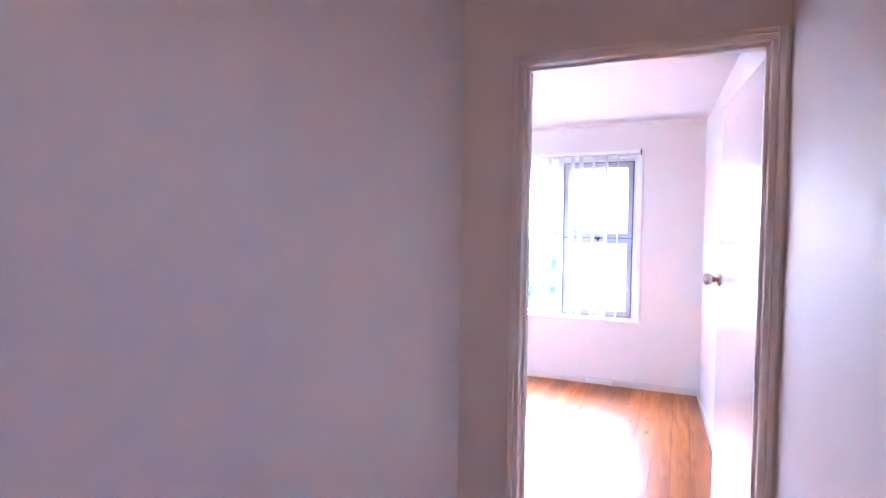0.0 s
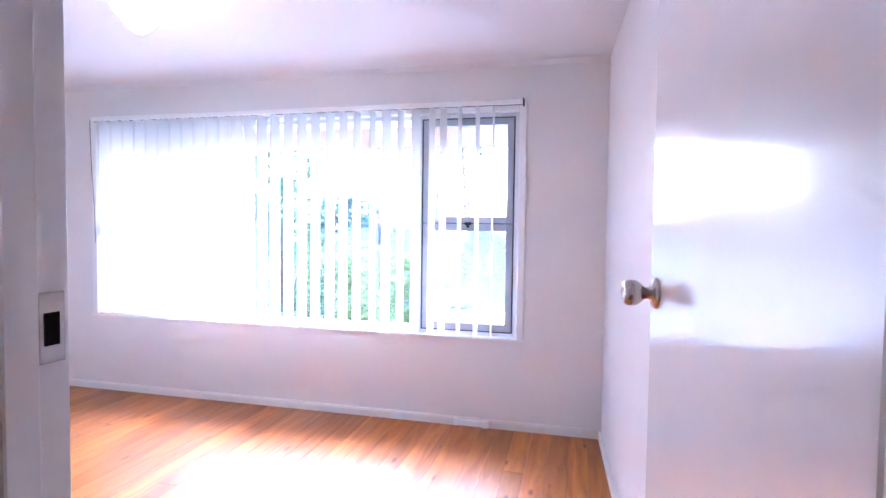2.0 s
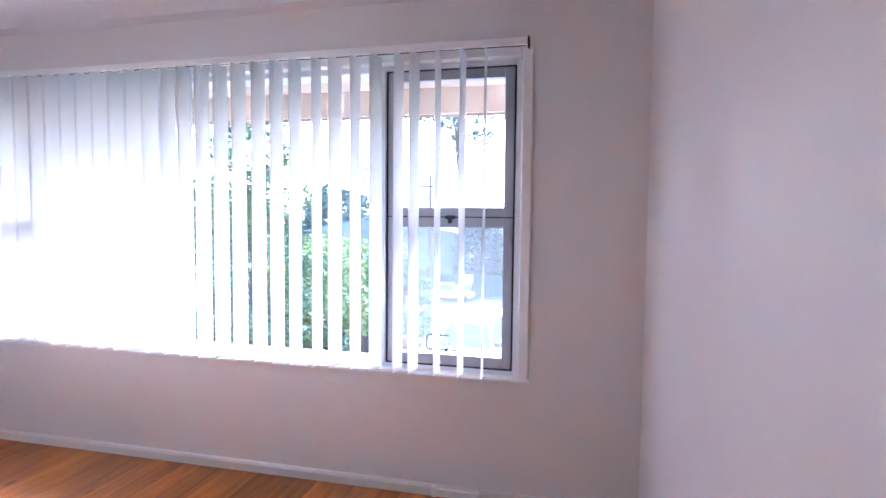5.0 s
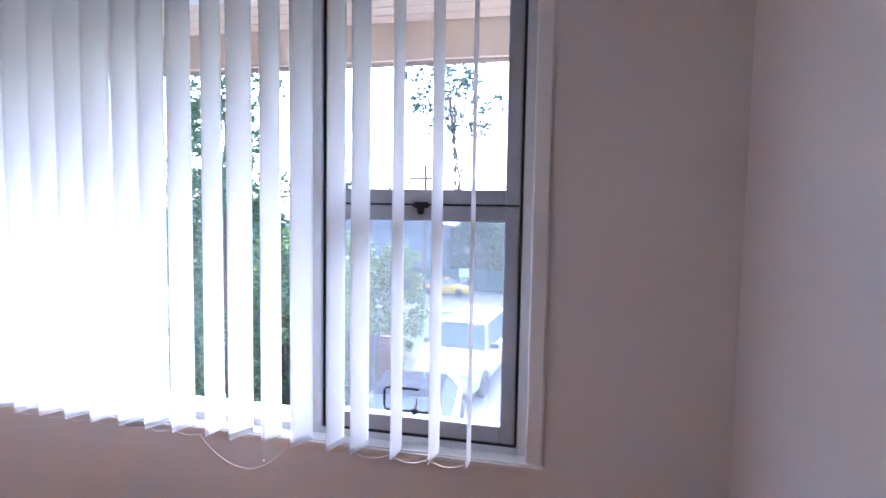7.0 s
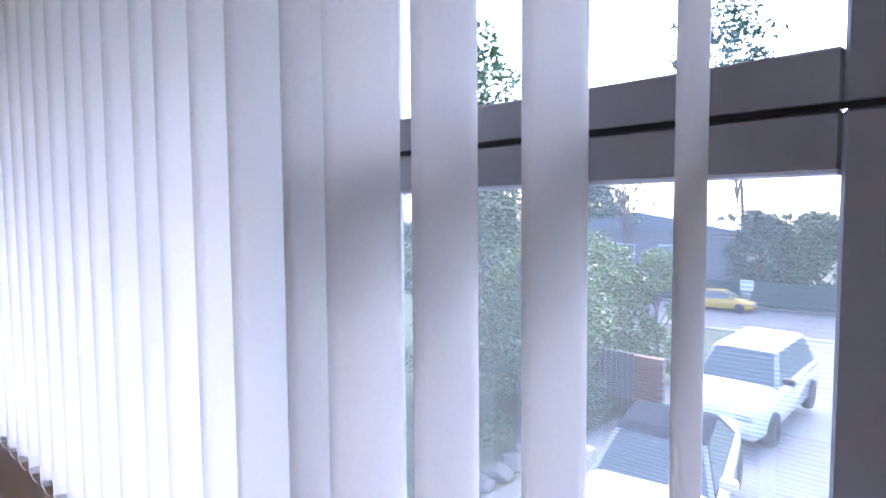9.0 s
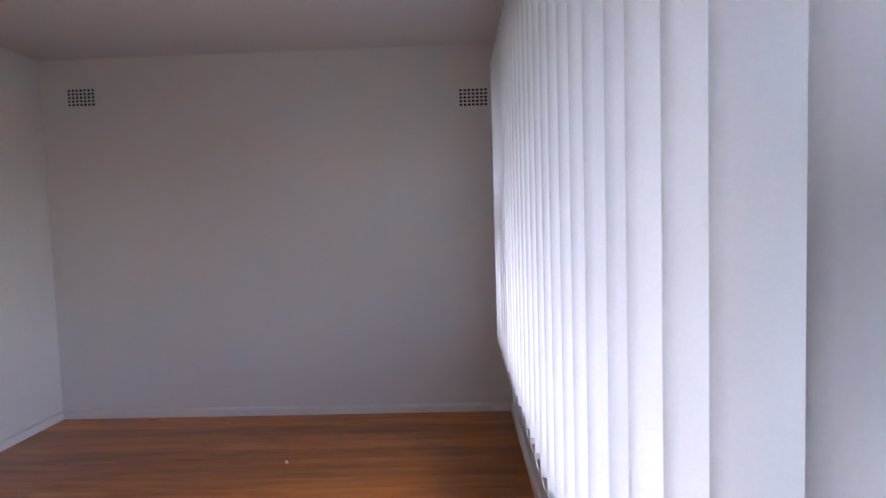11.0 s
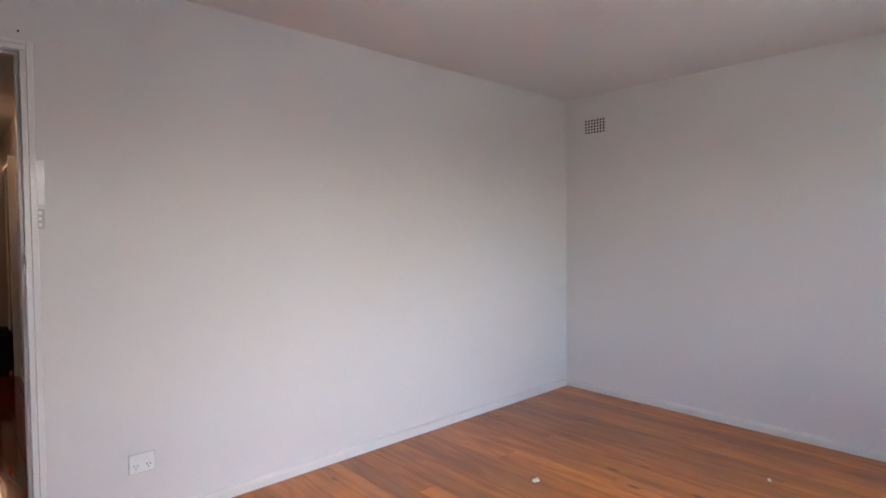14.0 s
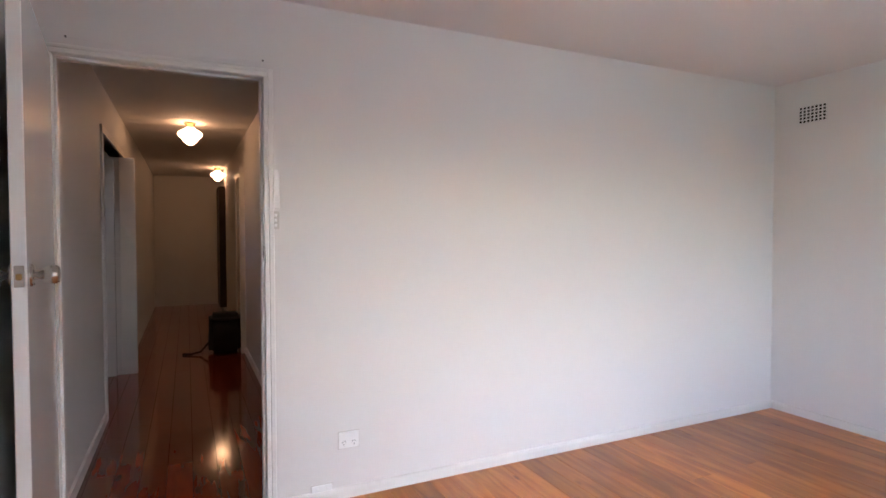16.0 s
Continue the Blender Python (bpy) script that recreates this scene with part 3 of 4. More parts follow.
def ceiling_light(x, y, z, opal, label):
    c = holder("ceiling_light", label, "ceiling light", x, y, z, group="schoolhouse ceiling lights")
    part("canopy", lathe([(0.0, 0), (0.055, 0), (0.055, -0.006), (0.045, -0.02), (0.032, -0.028), (0.03, -0.05), (0.0, -0.05)], 24), BRASS, c, "brass fitting", True)
    part("shade", lathe([(0.0, -0.045), (0.042, -0.047), (0.048, -0.06), (0.075, -0.072), (0.105, -0.092), (0.112, -0.112), (0.104, -0.132), (0.082, -0.152), (0.076, -0.156), (0.07, -0.17), (0.045, -0.198), (0.018, -0.215), (0.0, -0.218)], 28), opal, c, "lit stepped opal glass shade", True)


ceiling_light(4.0, -3.2, H - 0.02, OPAL, "lit opal glass hall lamp on a brass fitting")
ceiling_light(3.57, -7.03, H - 0.02, OPAL, "lit opal glass hall lamp on a brass fitting")
ceiling_light(2.32, 1.62, H, ROOMOPAL, "lit opal glass room lamp on a brass fitting")

# bag on the hall floor
bg = holder("bag", "black fabric bag standing on the hall floor", "bag", 3.66, -3.95, 0)
bm = block((-0.17, -0.16, 0.0), (0.17, 0.16, 0.42), 0.05, seg=3)
for v in bm.verts:
    v.co.x += 0.02 * math.sin(9 * v.co.z)
    v.co.y += 0.015 * math.cos(11 * v.co.z)
part("bag_body", bm, BAG, bg, "", True)
part("bag_flap", block((-0.172, -0.165, 0.33), (0.172, 0.165, 0.445), 0.045, seg=3), BAG, bg, "", True)
part("bag_strap", tube([(0.17, 0, 0.12), (0.26, 0.05, 0.03), (0.36, 0.06, 0.012), (0.44, 0.02, 0.012)], 0.012, 6), BAG, bg)


def scrap(x, y, s, seed):
    rng = random.Random(seed)
    bm = bmesh.new()
    bmesh.ops.create_icosphere(bm, subdivisions=2, radius=s)
    for v in bm.verts:
        v.co *= rng.uniform(0.6, 1.15)
        v.co.z = max(0, v.co.z * 0.45 + s * 0.3)
        v.co.x *= 0.6
    o = obj("paper_scrap", bm, PAPER)
    o.location, o.rotation_euler = (x, y, 0.002), (0, 0, seed)
    tagged(o, "crumpled white paper scrap on the floorboards", "scrap")


scrap(1.66, 0.965, 0.026, 1)
scrap(0.76, 1.806, 0.018, 2)

# ---- outside ----
GRASS = mat("dry_lawn", (0.07, 0.085, 0.035), 0.9, vary=0.35, scale=1.5, fine=30, bump=0.6)
CONC = mat("driveway_concrete", (0.21, 0.205, 0.195), 0.85, vary=0.14, scale=1.2, fine=45, bump=0.25)
ASPH = mat("asphalt", (0.12, 0.12, 0.125), 0.85, vary=0.15, scale=1.5, fine=90, bump=0.3)
BRICK = mat("red_brick", (0.28, 0.085, 0.05), 0.85, vary=0.25, scale=10, fine=80, bump=0.4, island=0.5)
BRICKO = mat("red_brick_piece", (0.27, 0.085, 0.05), 0.85, vary=0.3, scale=7, fine=80, bump=0.4)
MORTAR = mat("mortar", (0.33, 0.30, 0.27), 0.9, vary=0.15)
SOFFIT = mat("cream_soffit", (0.62, 0.52, 0.42), 0.7, vary=0.06)
FASCIA = mat("brown_fascia", (0.22, 0.17, 0.14), 0.6, vary=0.1)
LEAFD = mat("leaf_dark", (0.065, 0.12, 0.045), 0.55, vary=0.4, scale=0.6, fine=8, island=0.8)
LEAFY = mat("leaf_yellow_green", (0.15, 0.21, 0.045), 0.5, vary=0.4, scale=0.6, fine=8, island=0.8)
LEAFB = mat("leaf_blue_green", (0.055, 0.095, 0.065), 0.6, vary=0.4, scale=0.5, fine=6, island=0.8)
BARK = mat("bark", (0.16, 0.12, 0.09), 0.9, vary=0.3, scale=4, bump=0.6)
FENCEG = mat("green_fence_paint", (0.03, 0.085, 0.07), 0.6, vary=0.15)
PALING = mat("grey_paling", (0.12, 0.11, 0.10), 0.85, vary=0.3, scale=5)
CLAD = mat("grey_cladding", (0.25, 0.25, 0.265), 0.7, vary=0.08)
ROOF = mat("grey_roof", (0.22, 0.24, 0.27), 0.7, vary=0.15)
WHITECAR = mat("white_car_paint", (0.80, 0.81, 0.82), 0.2, vary=0.02, coat=0.8)
YELLOWCAR = mat("yellow_car_paint", (0.75, 0.42, 0.02), 0.25, vary=0.03, coat=0.8)
SOFTTOP = mat("dark_soft_top", (0.022, 0.027, 0.042), 0.95, vary=0.15, scale=12, bump=0.2, spec=0.1)
# Pale cyan base colour paints the sky's reflection into the glass.
SKYGLASS = mat("sky_pale_glass", (0.30, 0.37, 0.38), 0.06, vary=0.2, scale=1.5, spec=0.9)
TYRE = mat("tyre", (0.02, 0.02, 0.02), 0.8)
RIM = mat("alloy_rim", (0.45, 0.46, 0.48), 0.3, 0.9)
BLACKP = mat("black_trim", (0.02, 0.02, 0.022), 0.45)
LAMPG = mat("headlight_glass", (0.55, 0.57, 0.6), 0.1, spec=0.9)
SIGNW = mat("sign_white", (0.8, 0.8, 0.8), 0.5)
STONE = mat("rough_stone", (0.20, 0.19, 0.175), 0.9, vary=0.3, scale=6, bump=0.6)
BLUEFL = mat("purple_flower", (0.16, 0.12, 0.42), 0.6)


def gz(y):
    """Height of the falling ground in front of the house."""
    if y < 10.5:
        return -2.28 - 0.12 * (y - 3)
    if y < 17:
        return -3.18 - 0.02 * (y - 10.5)
    if y < 37:
        return -3.31 - 0.1 * (y - 17)
    return -5.31 - 0.01 * (y - 37)


def sheet(name, x0, x1, ys, lift, material, label, cat):
    bm = bmesh.new()
    rows = [[bm.verts.new((x, y, gz(y) + lift)) for x in (x0, x1)] for y in ys]
    lows = [[bm.verts.new((x, y, gz(y) + lift - 0.2)) for x in (x0, x1)] for y in ys]
    for a, b in zip(rows, rows[1:]):
        bm.faces.new((a[0], a[1], b[1], b[0]))
    for a, b, c, d in zip(rows, rows[1:], lows, lows[1:]):
        bm.faces.new((a[0], b[0], d[0], c[0]))
        bm.faces.new((a[1], c[1], d[1], b[1]))
    bm.faces.new((rows[-1][0], rows[-1][1], lows[-1][1], lows[-1][0]))
    bm.faces.new((rows[0][0], lows[0][0], lows[0][1], rows[0][1]))
    return setting(name, bm, material, label, cat)


bm = bmesh.new()
ys = [-1500, -20, 3, 10.5, 17, 37, 60, 300, 1500]
vs = [[bm.verts.new((x, y, gz(max(y, 3)))) for x in (-1500, 1500)] for y in ys]
for a, b in zip(vs, vs[1:]):
    bm.faces.new((a[0], a[1], b[1], b[0]))
setting("ground", bm, GRASS, "lawn and verge falling away from the house", "ground")
sheet("driveway", -0.9, 4.4, [3.45, 10.5, 17, 35.2], 0.03, CONC, "pale worn concrete driveway", "driveway")
sheet("pavement", -60, 60, [35.2, 36.8], 0.05, CONC, "concrete footpath along the street", "pavement")
sheet("kerb", -60, 60, [36.8, 37.0], 0.05, CONC, "concrete kerb", "kerb")
sheet("road", -120, 120, [37.0, 45.5], -0.08 + 0.1, ASPH, "grey asphalt street", "road")
sheet("kerb", -60, 60, [45.5, 45.8], 0.12, CONC, "concrete kerb", "kerb")

# own house outside: eave, lower wall
ev = holder("eave", "cream boarded eave with brown fascia above the window", "eave", 0, 0, 0, "structure")
for i in range(5):
    y0 = YW + 0.24 + i * 0.09
    part("soffit_board", block((-2.5, y0 + 0.003, 2.165), (7.5, y0 + 0.087, 2.18)), SOFFIT, ev)
part("fascia", block((-2.5, 3.81, 2.01), (7.5, 3.835, 2.25)), SOFFIT, ev, "cream and brown fascia board")
part("gutter", lathe([(0, 0), (0.05, 0), (0.05, 10), (0, 10)], 12, "x", (-2.5, 3.88, 2.05)), FASCIA, ev, "brown gutter")
part("roof_sheet", side([(YW + 0.2, 2.7), (3.93, 2.24), (3.93, 2.27), (YW + 0.2, 2.75)], -2.5, 7.5), ROOF, ev)
setting("house_base", block((-2.5, YW + 0.13, -2.2), (7.5, YW + 0.26, -0.02)), BRICK, "red brick base wall under the window", "wall")
bm = block((-2.5, YW + 0.13, -0.02), (-0.12, YW + 0.24, 2.44))
block((4.74, YW + 0.13, -0.02), (7.5, YW + 0.24, 2.44), 0, bm)
setting("house_front", bm, BRICK, "red brick front wall of the house", "wall")


def wheel(parent, x, y, z, r):
    t = part("wheel", lathe([(r * 0.55, -0.1), (r * 0.92, -0.1), (r, -0.06), (r, 0.06), (r * 0.92, 0.1), (r * 0.55, 0.1)], 20, "y", (x, y, z)), TYRE, parent, "black tyre", True)
    bm = lathe([(0, -0.085), (r * 0.14, -0.1), (r * 0.6, -0.08), (r * 0.6, 0.08), (r * 0.14, 0.1), (0, 0.085)], 20, "y", (x, y, z))
    part("rim", bm, RIM, t, "alloy rim")


def car(label, paint, roofmat, L, W, Ht, hood, cabin, place, yaw, suv=False):
    """A parked car, nose towards +x, standing on z 0. hood: bonnet height; cabin: windscreen base, roof front, roof rear, tail base along x."""
    c = holder("car", label, "car", *place)
    pitch = math.atan(0.07 if place[1] < 12 else 0.02) if abs(math.sin(radians(yaw))) > 0.7 else 0
    c.rotation_euler = (0, pitch, radians(yaw))
    g, h, w = 0.2 if not suv else 0.26, L / 2, W / 2
    cb0, cr0, cr1, cb1 = cabin
    # body shell in cross sections
    prof = [(-h, 0.36, hood * 0.86, 0.80), (-h + 0.12, g, hood * 0.97, 0.93), (cb1, g, hood * 1.02, 1.0), (0, g, hood * 1.03, 1.0), (cb0, g, hood, 1.0),
            (h * 0.72, g, hood * 0.93, 0.97), (h - 0.14, g + 0.02, hood * 0.80, 0.90), (h, g + 0.12, hood * 0.62, 0.76)]
    bm = bmesh.new()
    rings = []
    for x, z0, z1, k in prof:
        ww = w * k
        pts = [(-ww * 0.9, z0), (-ww, z0 + 0.12), (-ww, z1 - 0.16), (-ww * 0.93, z1 - 0.05), (-ww * 0.72, z1), (ww * 0.72, z1), (ww * 0.93, z1 - 0.05), (ww, z1 - 0.16), (ww, z0 + 0.12), (ww * 0.9, z0)]
        rings.append([bm.verts.new((x, y, z)) for y, z in pts])
    for a, b in zip(rings, rings[1:]):
        for i in range(10):
            bm.faces.new((a[i], a[(i + 1) % 10], b[(i + 1) % 10], b[i]))
    bm.faces.new(rings[0])
    bm.faces.new(rings[-1][::-1])
    part("body", bm, paint, c, "", True)
    # roof and glasshouse
    wr, zr, zb = w * 0.70, Ht, hood - 0.03
    bm = bmesh.new()
    lo = [bm.verts.new(p) for p in ((cr0 + 0.04, -wr, zr - 0.07), (cr0 + 0.04, wr, zr - 0.07), (cr1, wr, zr - 0.07), (cr1, -wr, zr - 0.07))]
    up = [bm.verts.new(p) for p in ((cr0 - 0.14, -wr * 0.86, zr), (cr0 - 0.14, wr * 0.86, zr), (cr1 + 0.12, wr * 0.86, zr), (cr1 + 0.12, -wr * 0.86, zr))]
    bm.faces.new(lo)
    bm.faces.new(up[::-1])
    for i in range(4):
        bm.faces.new((lo[i], up[i], up[(i + 1) % 4], lo[(i + 1) % 4]))
    part("roof", bm, roofmat, c, "dark fabric roof" if roofmat is SOFTTOP else "")
    bw = w * 0.92
    base = {"fl": (cb0, bw, zb), "fr": (cb0, -bw, zb), "rl": (cb1, bw, zb), "rr": (cb1, -bw, zb)}
    top = {"fl": (cr0, wr, zr - 0.06), "fr": (cr0, -wr, zr - 0.06), "rl": (cr1 + 0.02, wr, zr - 0.06), "rr": (cr1 + 0.02, -wr, zr - 0.06)}

    def glazing(name, a, b, mat_):
        bm = bmesh.new()
        q = [Vector(base[a]), Vector(base[b]), Vector(top[b]), Vector(top[a])]
        mid = sum(q, Vector()) / 4
        outer = [bm.verts.new(v) for v in q]
        inner = [bm.verts.new(mid + (v - mid) * 0.9) for v in q]
        for i in range(4):
            bm.faces.new((outer[i], outer[(i + 1) % 4], inner[(i + 1) % 4], inner[i]))
        bmesh.ops.solidify(bm, geom=bm.faces[:], thickness=0.03)
        fr_ = part(name + "_surround", bm, mat_, c)
        bm = bmesh.new()
        pane = [bm.verts.new(mid + (v - mid) * 0.91) for v in q]
        bm.faces.new(pane)
        bmesh.ops.solidify(bm, geom=bm.faces[:], thickness=0.012)
        part(name, bm, SKYGLASS, fr_)

    glazing("windscreen", "fl", "fr", paint)
    glazing("rear_window", "rr", "rl", roofmat)
    glazing("side_window", "rl", "fl", roofmat if roofmat is SOFTTOP else paint)
    glazing("side_window", "fr", "rr", roofmat if roofmat is SOFTTOP else paint)
    r = 0.32 if not suv else 0.36
    for x in (h * 0.62, -h * 0.62):
        for y in (w - 0.08, -w + 0.08):
            wheel(c, x, y, r, r)
    for y in (w * 0.62, -w * 0.62):
        part("headlight", block((h - 0.32, y - 0.17, hood * 0.60), (h - 0.03, y + 0.17, hood * 0.74), 0.04, seg=2), LAMPG, c, "clear headlight")
        part("tail_light", block((-h - 0.005, y - 0.12, hood * 0.62), (-h + 0.1, y + 0.12, hood * 0.78), 0.03), BRICK, c)
        part("mirror", block((cb0 - 0.35, math.copysign(w * 0.95, y) - 0.02, hood + 0.02), (cb0 - 0.22, math.copysign(w * 1.16, y) + 0.02, hood + 0.16), 0.03), paint if not suv else BLACKP, c)
    part("grille", block((h - 0.06, -w * 0.42, hood * 0.5), (h + 0.012, w * 0.42, hood * 0.66), 0.02), BLACKP, c, "dark grille")
    part("bumper_intake", block((h - 0.08, -w * 0.62, 0.3), (h + 0.02, w * 0.62, hood * 0.47), 0.04), BLACKP, c, "black lower bumper")
    pl = part("number_plate", block((h + 0.012, -0.19, hood * 0.42), (h + 0.03, 0.19, hood * 0.42 + 0.11), 0.004), SIGNW, c)
    part("plate_bar", block((h + 0.0305, -0.15, hood * 0.42 + 0.035), (h + 0.032, 0.15, hood * 0.42 + 0.075)), BLACKP, pl)
    return c


car("white convertible with a dark soft top on the driveway", WHITECAR, SOFTTOP, 4.3, 1.75, 1.40, 0.92, (0.75, 0.12, -0.95, -1.45), (1.3, 10.6, gz(10.6) + 0.03), -84)
car("white four-wheel-drive wagon parked on the driveway", WHITECAR, WHITECAR, 4.6, 1.8, 1.70, 1.06, (1.0, 0.35, -1.75, -2.05), (1.35, 16.3, gz(16.3) + 0.03), -96, True)
car("yellow hatchback parked across the street", YELLOWCAR, YELLOWCAR, 4.2, 1.72, 1.42, 0.88, (0.95, 0.25, -1.1, -1.75), (-5.6, 44.0, gz(44) + 0.03), 0)


def leaves(bm, centre, radii, count, size, rng, hollow=0.35):
    """Small folded leaves scattered through a lumpy shell."""
    for _ in range(count):
        d = Vector((rng.gauss(0, 1), rng.gauss(0, 1), rng.gauss(0, 1))).normalized()
        q = rng.uniform(hollow, 1.0) ** 0.6
        p = Vector((centre[0] + d.x * radii[0] * q, centre[1] + d.y * radii[1] * q, centre[2] + d.z * radii[2] * q))
        u = Vector((rng.gauss(0, 1), rng.gauss(0, 1), rng.gauss(0, 0.6))).normalized()
        v = u.cross(Vector((rng.gauss(0, 1), rng.gauss(0, 1), rng.gauss(0, 1)))).normalized()
        s = size * rng.uniform(0.6, 1.4)
        a, b, c, e = p - u * s, p + v * s * 0.45, p + u * s, p - v * s * 0.45
        vs = [bm.verts.new(k) for k in (a, b, c, e)]
        bm.faces.new((vs[0], vs[1], vs[2]))
        bm.faces.new((vs[0], vs[2], vs[3]))


def tree(name, label, x, y, height, spread, leafmat, seed, crown_from=0.35, clumps=26, per=260, size=0.09, lean=0.0, base=None, thick=0.12, cat="tree"):
    rng = random.Random(seed)
    z0 = gz(y) if base is None else base
    t = holder(name, label, cat, x, y, z0)
    top = Vector((lean, 0, height * 0.85))
    pts = [top * q + Vector((0.1 * math.sin(5 * q + seed) * height / 6, 0.08 * math.cos(4 * q) * height / 6, 0)) for q in (0, 0.25, 0.5, 0.75, 1)]
    bm = tube(pts, [thick * (1 - 0.8 * q) for q in (0, 0.25, 0.5, 0.75, 1)], 8)
    cr = bmesh.new()
    for i in range(clumps):
        q = crown_from + (1 - crown_from) * (i + 0.5) / clumps
        ang = i * 2.399 + rng.uniform(-0.4, 0.4)
        wide = spread * math.sin(math.pi * min(1, max(0.12, (q - crown_from) / (1 - crown_from) * 0.85 + 0.13))) ** 0.6
        rad = wide * rng.uniform(0.45, 1.0)
        c = Vector((lean * q + rad * math.cos(ang), rad * math.sin(ang), height * q))
        st = top * max(0.12, q - 0.25)
        tube([st, (st + c) / 2 + Vector((0, 0, 0.05 * height * rng.uniform(0, 1))), c], [thick * 0.35, thick * 0.2, thick * 0.06], 5, bm)
        k = spread * rng.uniform(0.24, 0.42)
        leaves(cr, c, (k, k, k * 0.75), per, size, rng)
    part("trunk", bm, BARK, t, "", True)
    part("crown", cr, leafmat, t)


tree("tree", "tall leafy tree close to the house", -1.95, 10.2, 7.5, 1.25, LEAFD, 3, 0.1, 40, 300, 0.06, thick=0.07)
tree("tree", "small yellow-green leafy tree beside the driveway", -2.6, 14.0, 3.9, 1.5, LEAFY, 5, 0.36, 30, 320, 0.075, thick=0.06)
tree("shrub", "dense green hedge shrub behind the brick wall", -1.5, 18.6, 3.6, 1.1, LEAFY, 7, 0.08, 24, 260, 0.075, thick=0.05, cat="shrub")
tree("shrub", "dense green hedge shrub behind the brick wall", -2.9, 17.6, 3.9, 1.4, LEAFY, 8, 0.08, 24, 260, 0.075, thick=0.05, cat="shrub")
tree("shrub", "low flowering shrub at the garden edge", -1.7, 13.2, 1.7, 0.9, LEAFD, 9, 0.05, 16, 220, 0.06, thick=0.04, cat="shrub")
tree("shrub", "broad green shrub along the fence", -4.2, 13.0, 3.0, 1.4, LEAFD, 10, 0.05, 22, 240, 0.08, thick=0.05, cat="shrub")
tree("tree", "tall open gum tree across the street", -5.6, 51.0, 23.5, 4.6, LEAFB, 12, 0.6, 30, 95, 0.24, -1.5, thick=0.16)
tree("tree", "dark green tree beside the far house", -4.4, 50.5, 6.6, 2.6, LEAFB, 13, 0.15, 26, 240, 0.2, thick=0.2)
tree("tree", "dark green tree beside the far house", -0.6, 50.0, 6.4, 2.6, LEAFD, 14, 0.15, 26, 240, 0.2, thick=0.2)
tree("tree", "bare-looking thin street tree", -9.0, 36.5, 11.0, 2.0, LEAFB, 15, 0.55, 14, 60, 0.12, -0.8, thick=0.12)
tree("tree", "distant round tree beyond the houses", -24.0, 62.0, 10.0, 5.0, LEAFB, 16, 0.2, 26, 200, 0.35, thick=0.3)
tree("tree", "distant round tree beyond the houses", -38.0, 60.0, 11.0, 6.0, LEAFD, 17, 0.2, 26, 200, 0.35, thick=0.3)
rng = random.Random(21)
fl = holder("flower_clump", "small purple flowers on the garden shrub", "flowers", -1.5, 12.6, gz(12.6))
bm = bmesh.new()
leaves(bm, (0, 0, 0.75), (0.45, 0.3, 0.35), 120, 0.035, rng)
part("petals", bm, BLUEFL, fl)
part("stems", tube([(0, 0, 0), (0.05, 0, 0.4), (0, 0.05, 0.8)], 0.01, 5), BARK, fl)

# distant wooded rise
bm = bmesh.new()
rng = random.Random(4)
for i in range(70):
    leaves(bm, (-140 + i * 4.2 + rng.uniform(-2, 2), 120 + rng.uniform(-15, 20), -4 + rng.uniform(-1.5, 2)), (5.5, 5.5, 4.0), 130, 0.9, rng)
tagged(obj("far_woods", bm, LEAFB), "distant grey-green tree line behind the houses", "woods", kind="stuff")

# far house, fence, sign
hs = holder("house", "grey clad two storey house across the street", "house", -14.0, 54, gz(54))
part("wall", block((-7, -4, 0), (7.5, 4, 5.4)), CLAD, hs, "grey weatherboard wall")
bmw = bmesh.new()
for i in range(24):
    block((-7.02, -4.03, 0.2 + i * 0.215), (7.52, -4.0, 0.2 + i * 0.215 + 0.19), 0, bmw)
part("weatherboards", bmw, CLAD, hs)
part("roof", side([(-8, 5.4), (0.2, 7.0), (8.4, 5.4)], -4.6, 4.6, "y"), ROOF, hs, "low grey roof")
for x in (-5, -1.5, 2.0):
    w_ = part("window", block((x, -4.08, 2.9), (x + 1.5, -4.0, 4.2), 0.02), ALUW, hs)
    part("pane", block((x + 0.08, -4.1, 2.98), (x + 1.42, -4.08, 4.12)), SKYGLASS, w_)
fc = holder("fence", "dark green metal fence along the far footpath", "fence", 0, 47.5, gz(47.5))
for i in range(24):
    part("fence_panel", block((-22 + i * 1.5, 0, 0.05), (-22 + i * 1.5 + 1.46, 0.05, 1.75), 0.01), FENCEG, fc)
    part("post", block((-22 + i * 1.5 - 0.04, -0.03, 0), (-22 + i * 1.5, 0.06, 1.85)), FENCEG, fc)
sg = holder("sign_board", "white notice board on the green fence", "sign", -4.7, 47.44, gz(47.5) + 1.1)
part("board", block((-0.45, 0, 0), (0.45, 0.03, 0.75), 0.01), SIGNW, sg)
for i, z in enumerate((-0.12, -0.3, -0.48)):
    part("text_bar", block((-0.35 + 0.05 * i, 0.0, z), (0.3, 0.03, z + 0.07)), SIGNW, sg)
pf = holder("fence", "weathered dark paling fence beside the garden", "fence", -6.2, 8.0, gz(12) + 0.2)
for i in range(44):
    z = -0.12 * (i * 0.16 - 4)
    part("paling", block((i * 0.13, 6.2, z - 1.0), (i * 0.13 + 0.11, 6.22, z * 0.2 + 1.35), 0.003), PALING, pf)
po = holder("power_pole", "timber power pole along the street", "power pole", -5.2, 36.0, gz(36))
part("pole", tube([(0, 0, 0), (0, 0, 9.5)], [0.14, 0.1], 10), BARK, po)
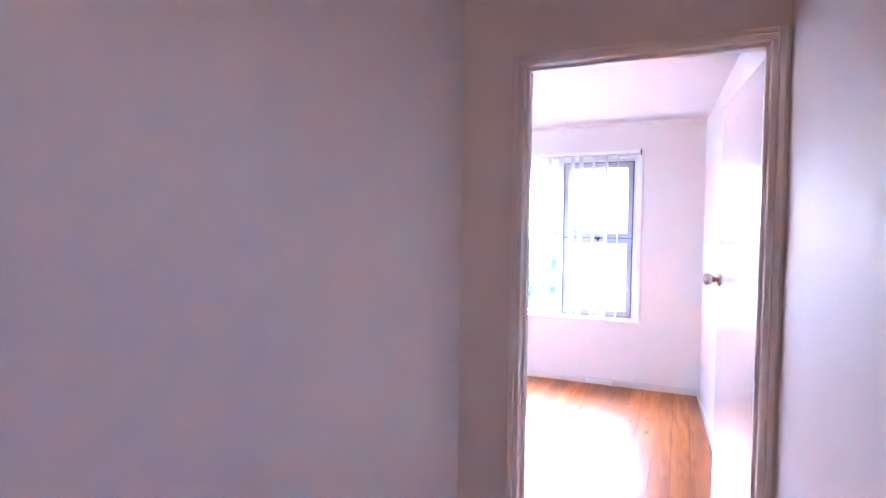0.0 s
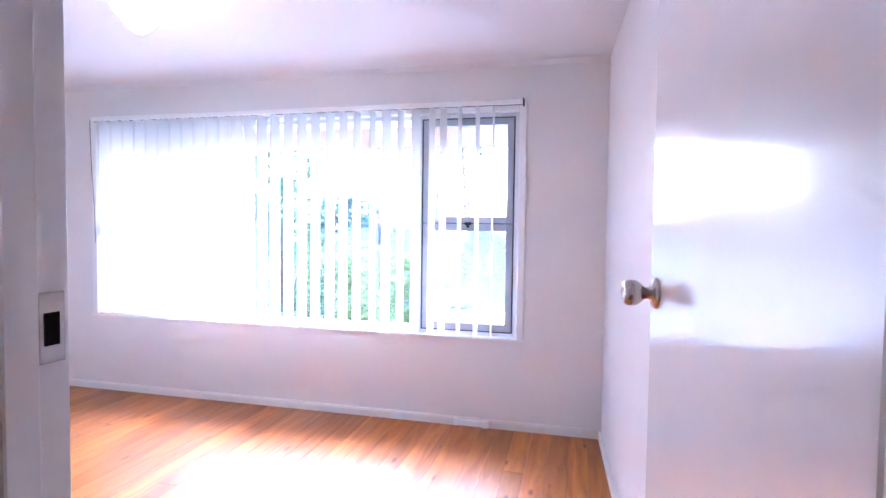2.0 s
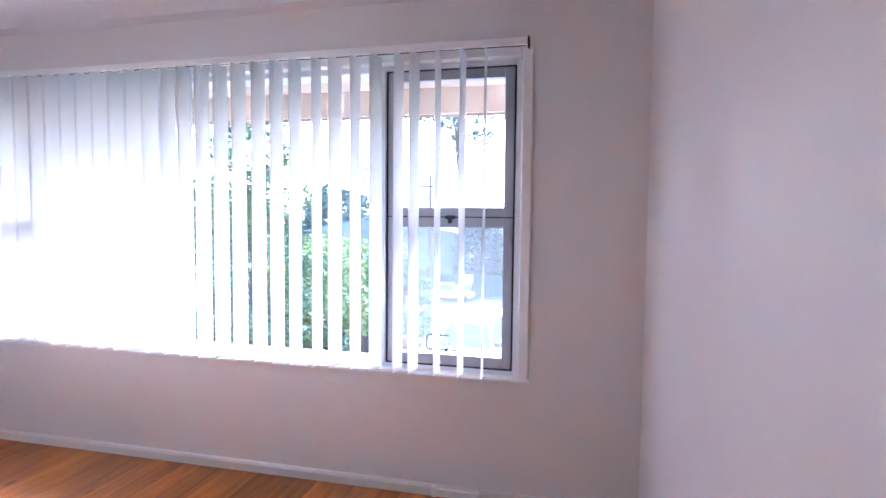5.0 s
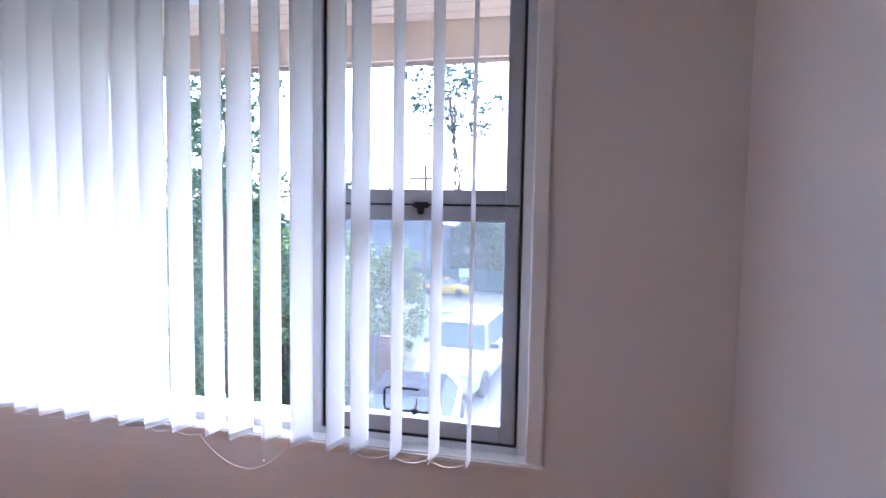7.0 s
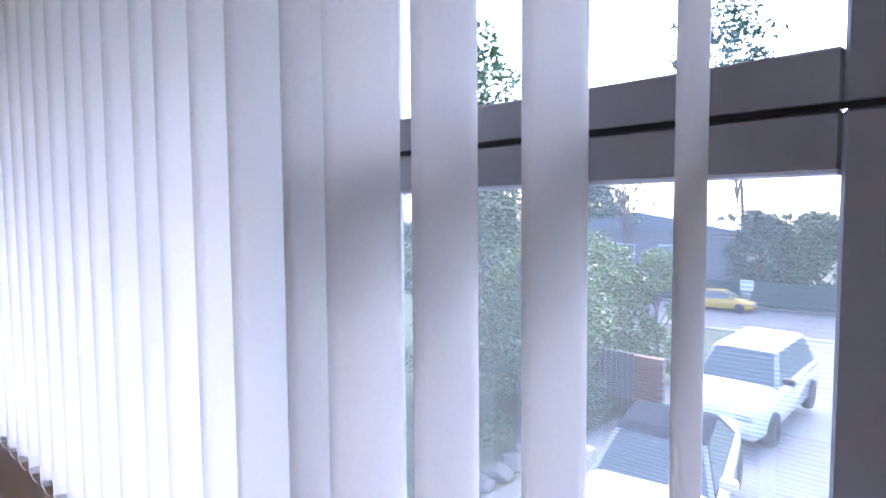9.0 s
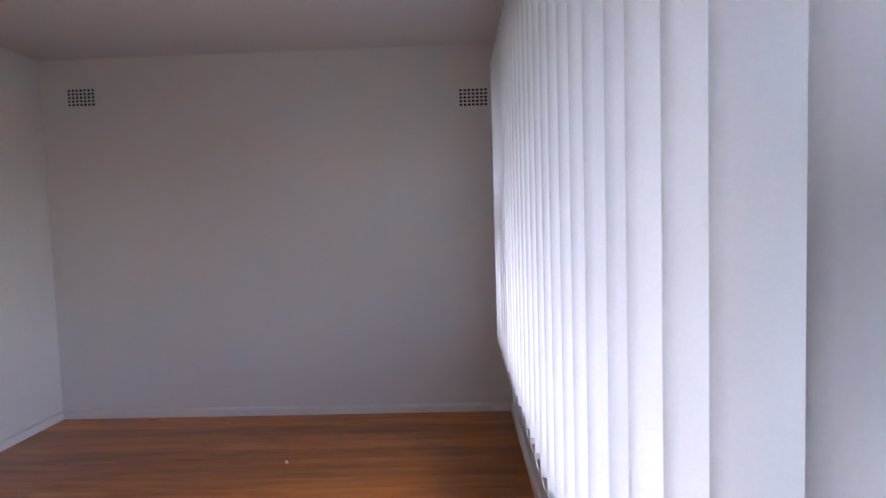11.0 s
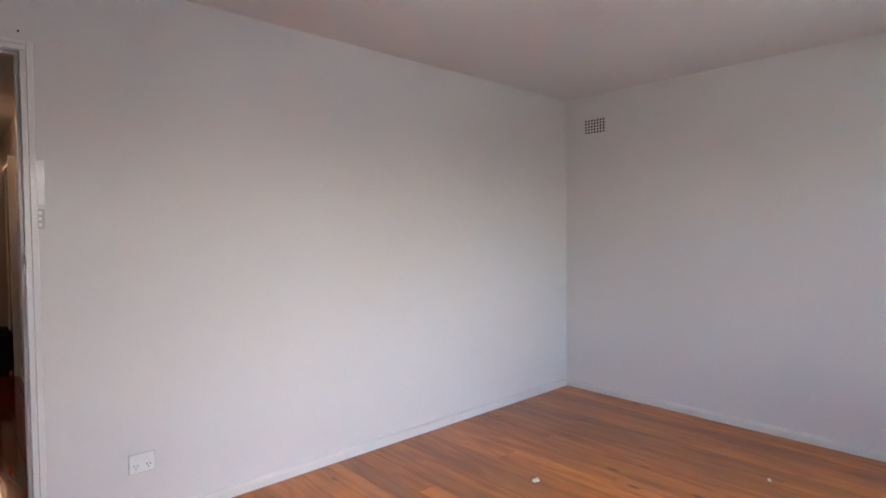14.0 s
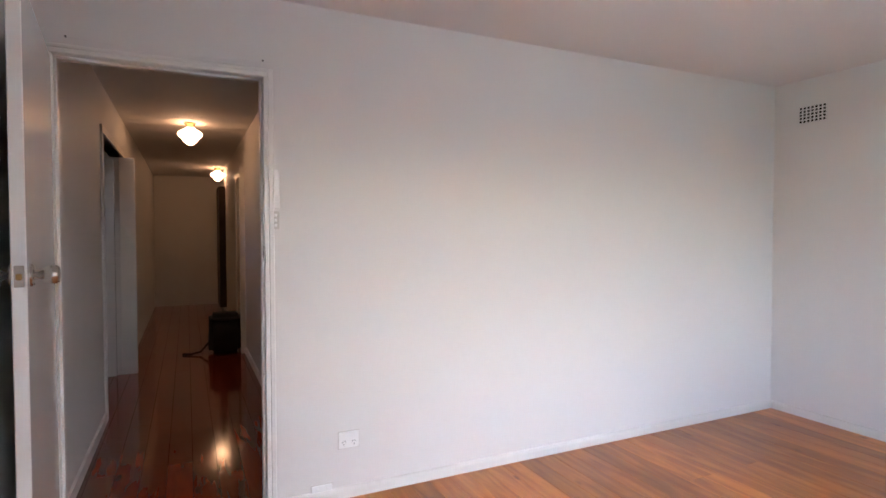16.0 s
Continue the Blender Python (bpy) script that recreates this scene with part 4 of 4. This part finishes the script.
part("cross_arm", block((-1.1, -0.06, 8.6), (1.1, 0.06, 8.75), 0.01), BARK, po)

# garden wall of single bricks, with a stone edge
gw = setting("garden_wall", block((-2.3, 15.32, gz(15.5) - 0.3), (-0.25, 15.52, gz(15.5) + 1.22)), MORTAR, "low red brick garden wall", "wall")
brick = block((0, 0, 0), (0.222, 0.11, 0.074), 0.006)
bme = bpy.data.meshes.new("brick")
brick.to_mesh(bme)
brick.free()
bme.materials.append(BRICKO)
for row in range(15):
    for i in range(9):
        b = new("brick", bme)
        b.parent = gw
        b.location = (-2.3 + i * 0.232 - (0.116 if row % 2 else 0), 15.3, gz(15.5) - 0.05 + row * 0.086)
for i in range(8):
    rng = random.Random(40 + i)
    bm = bmesh.new()
    bmesh.ops.create_icosphere(bm, subdivisions=2, radius=0.3)
    for v in bm.verts:
        v.co *= rng.uniform(0.8, 1.1)
        v.co.z *= 0.5
    o = obj("edging_stone", bm, STONE)
    o.location = (-1.05 - 0.07 * i, 8.2 + i * 0.62, gz(8.2 + i * 0.62) + 0.05)
    tagged(o, "rough grey stone along the driveway edge", "stone", "edging stones")

# ---- floors of single boards ----
fl = setting("floor", block((0, -0.1, -0.16), (4.56, YW, -0.021)), DARK, "polished orange pine floorboards with dark knots", "floor")
PW = 0.115
rng = random.Random(11)
meshes = {}


def plank(parent, x, y0, y1, w, material):
    key = (round(y1 - y0, 3), round(w, 4), material.name)
    if key not in meshes:
        bm = block((0, 0, -0.02), (w - 0.0014, y1 - y0 - 0.0008, 0), 0.0009)
        me = bpy.data.meshes.new("plank")
        bm.to_mesh(me)
        bm.free()
        me.materials.append(material)
        meshes[key] = me
    o = new("plank", meshes[key])
    o.parent, o.location = parent, (x, y0, 0)


cuts = [0.0, 0.62, 1.24, 1.86, 2.48, YW]
x = 0.0
while x < 4.55:
    w = min(PW, 4.56 - x)
    inner = sorted(rng.sample(cuts[1:-1], rng.choice((0, 1, 1))))
    ends = [0.0] + inner + [YW]
    for a, b in zip(ends, ends[1:]):
        plank(fl, x, a, b, w, BOARD)
    x += PW
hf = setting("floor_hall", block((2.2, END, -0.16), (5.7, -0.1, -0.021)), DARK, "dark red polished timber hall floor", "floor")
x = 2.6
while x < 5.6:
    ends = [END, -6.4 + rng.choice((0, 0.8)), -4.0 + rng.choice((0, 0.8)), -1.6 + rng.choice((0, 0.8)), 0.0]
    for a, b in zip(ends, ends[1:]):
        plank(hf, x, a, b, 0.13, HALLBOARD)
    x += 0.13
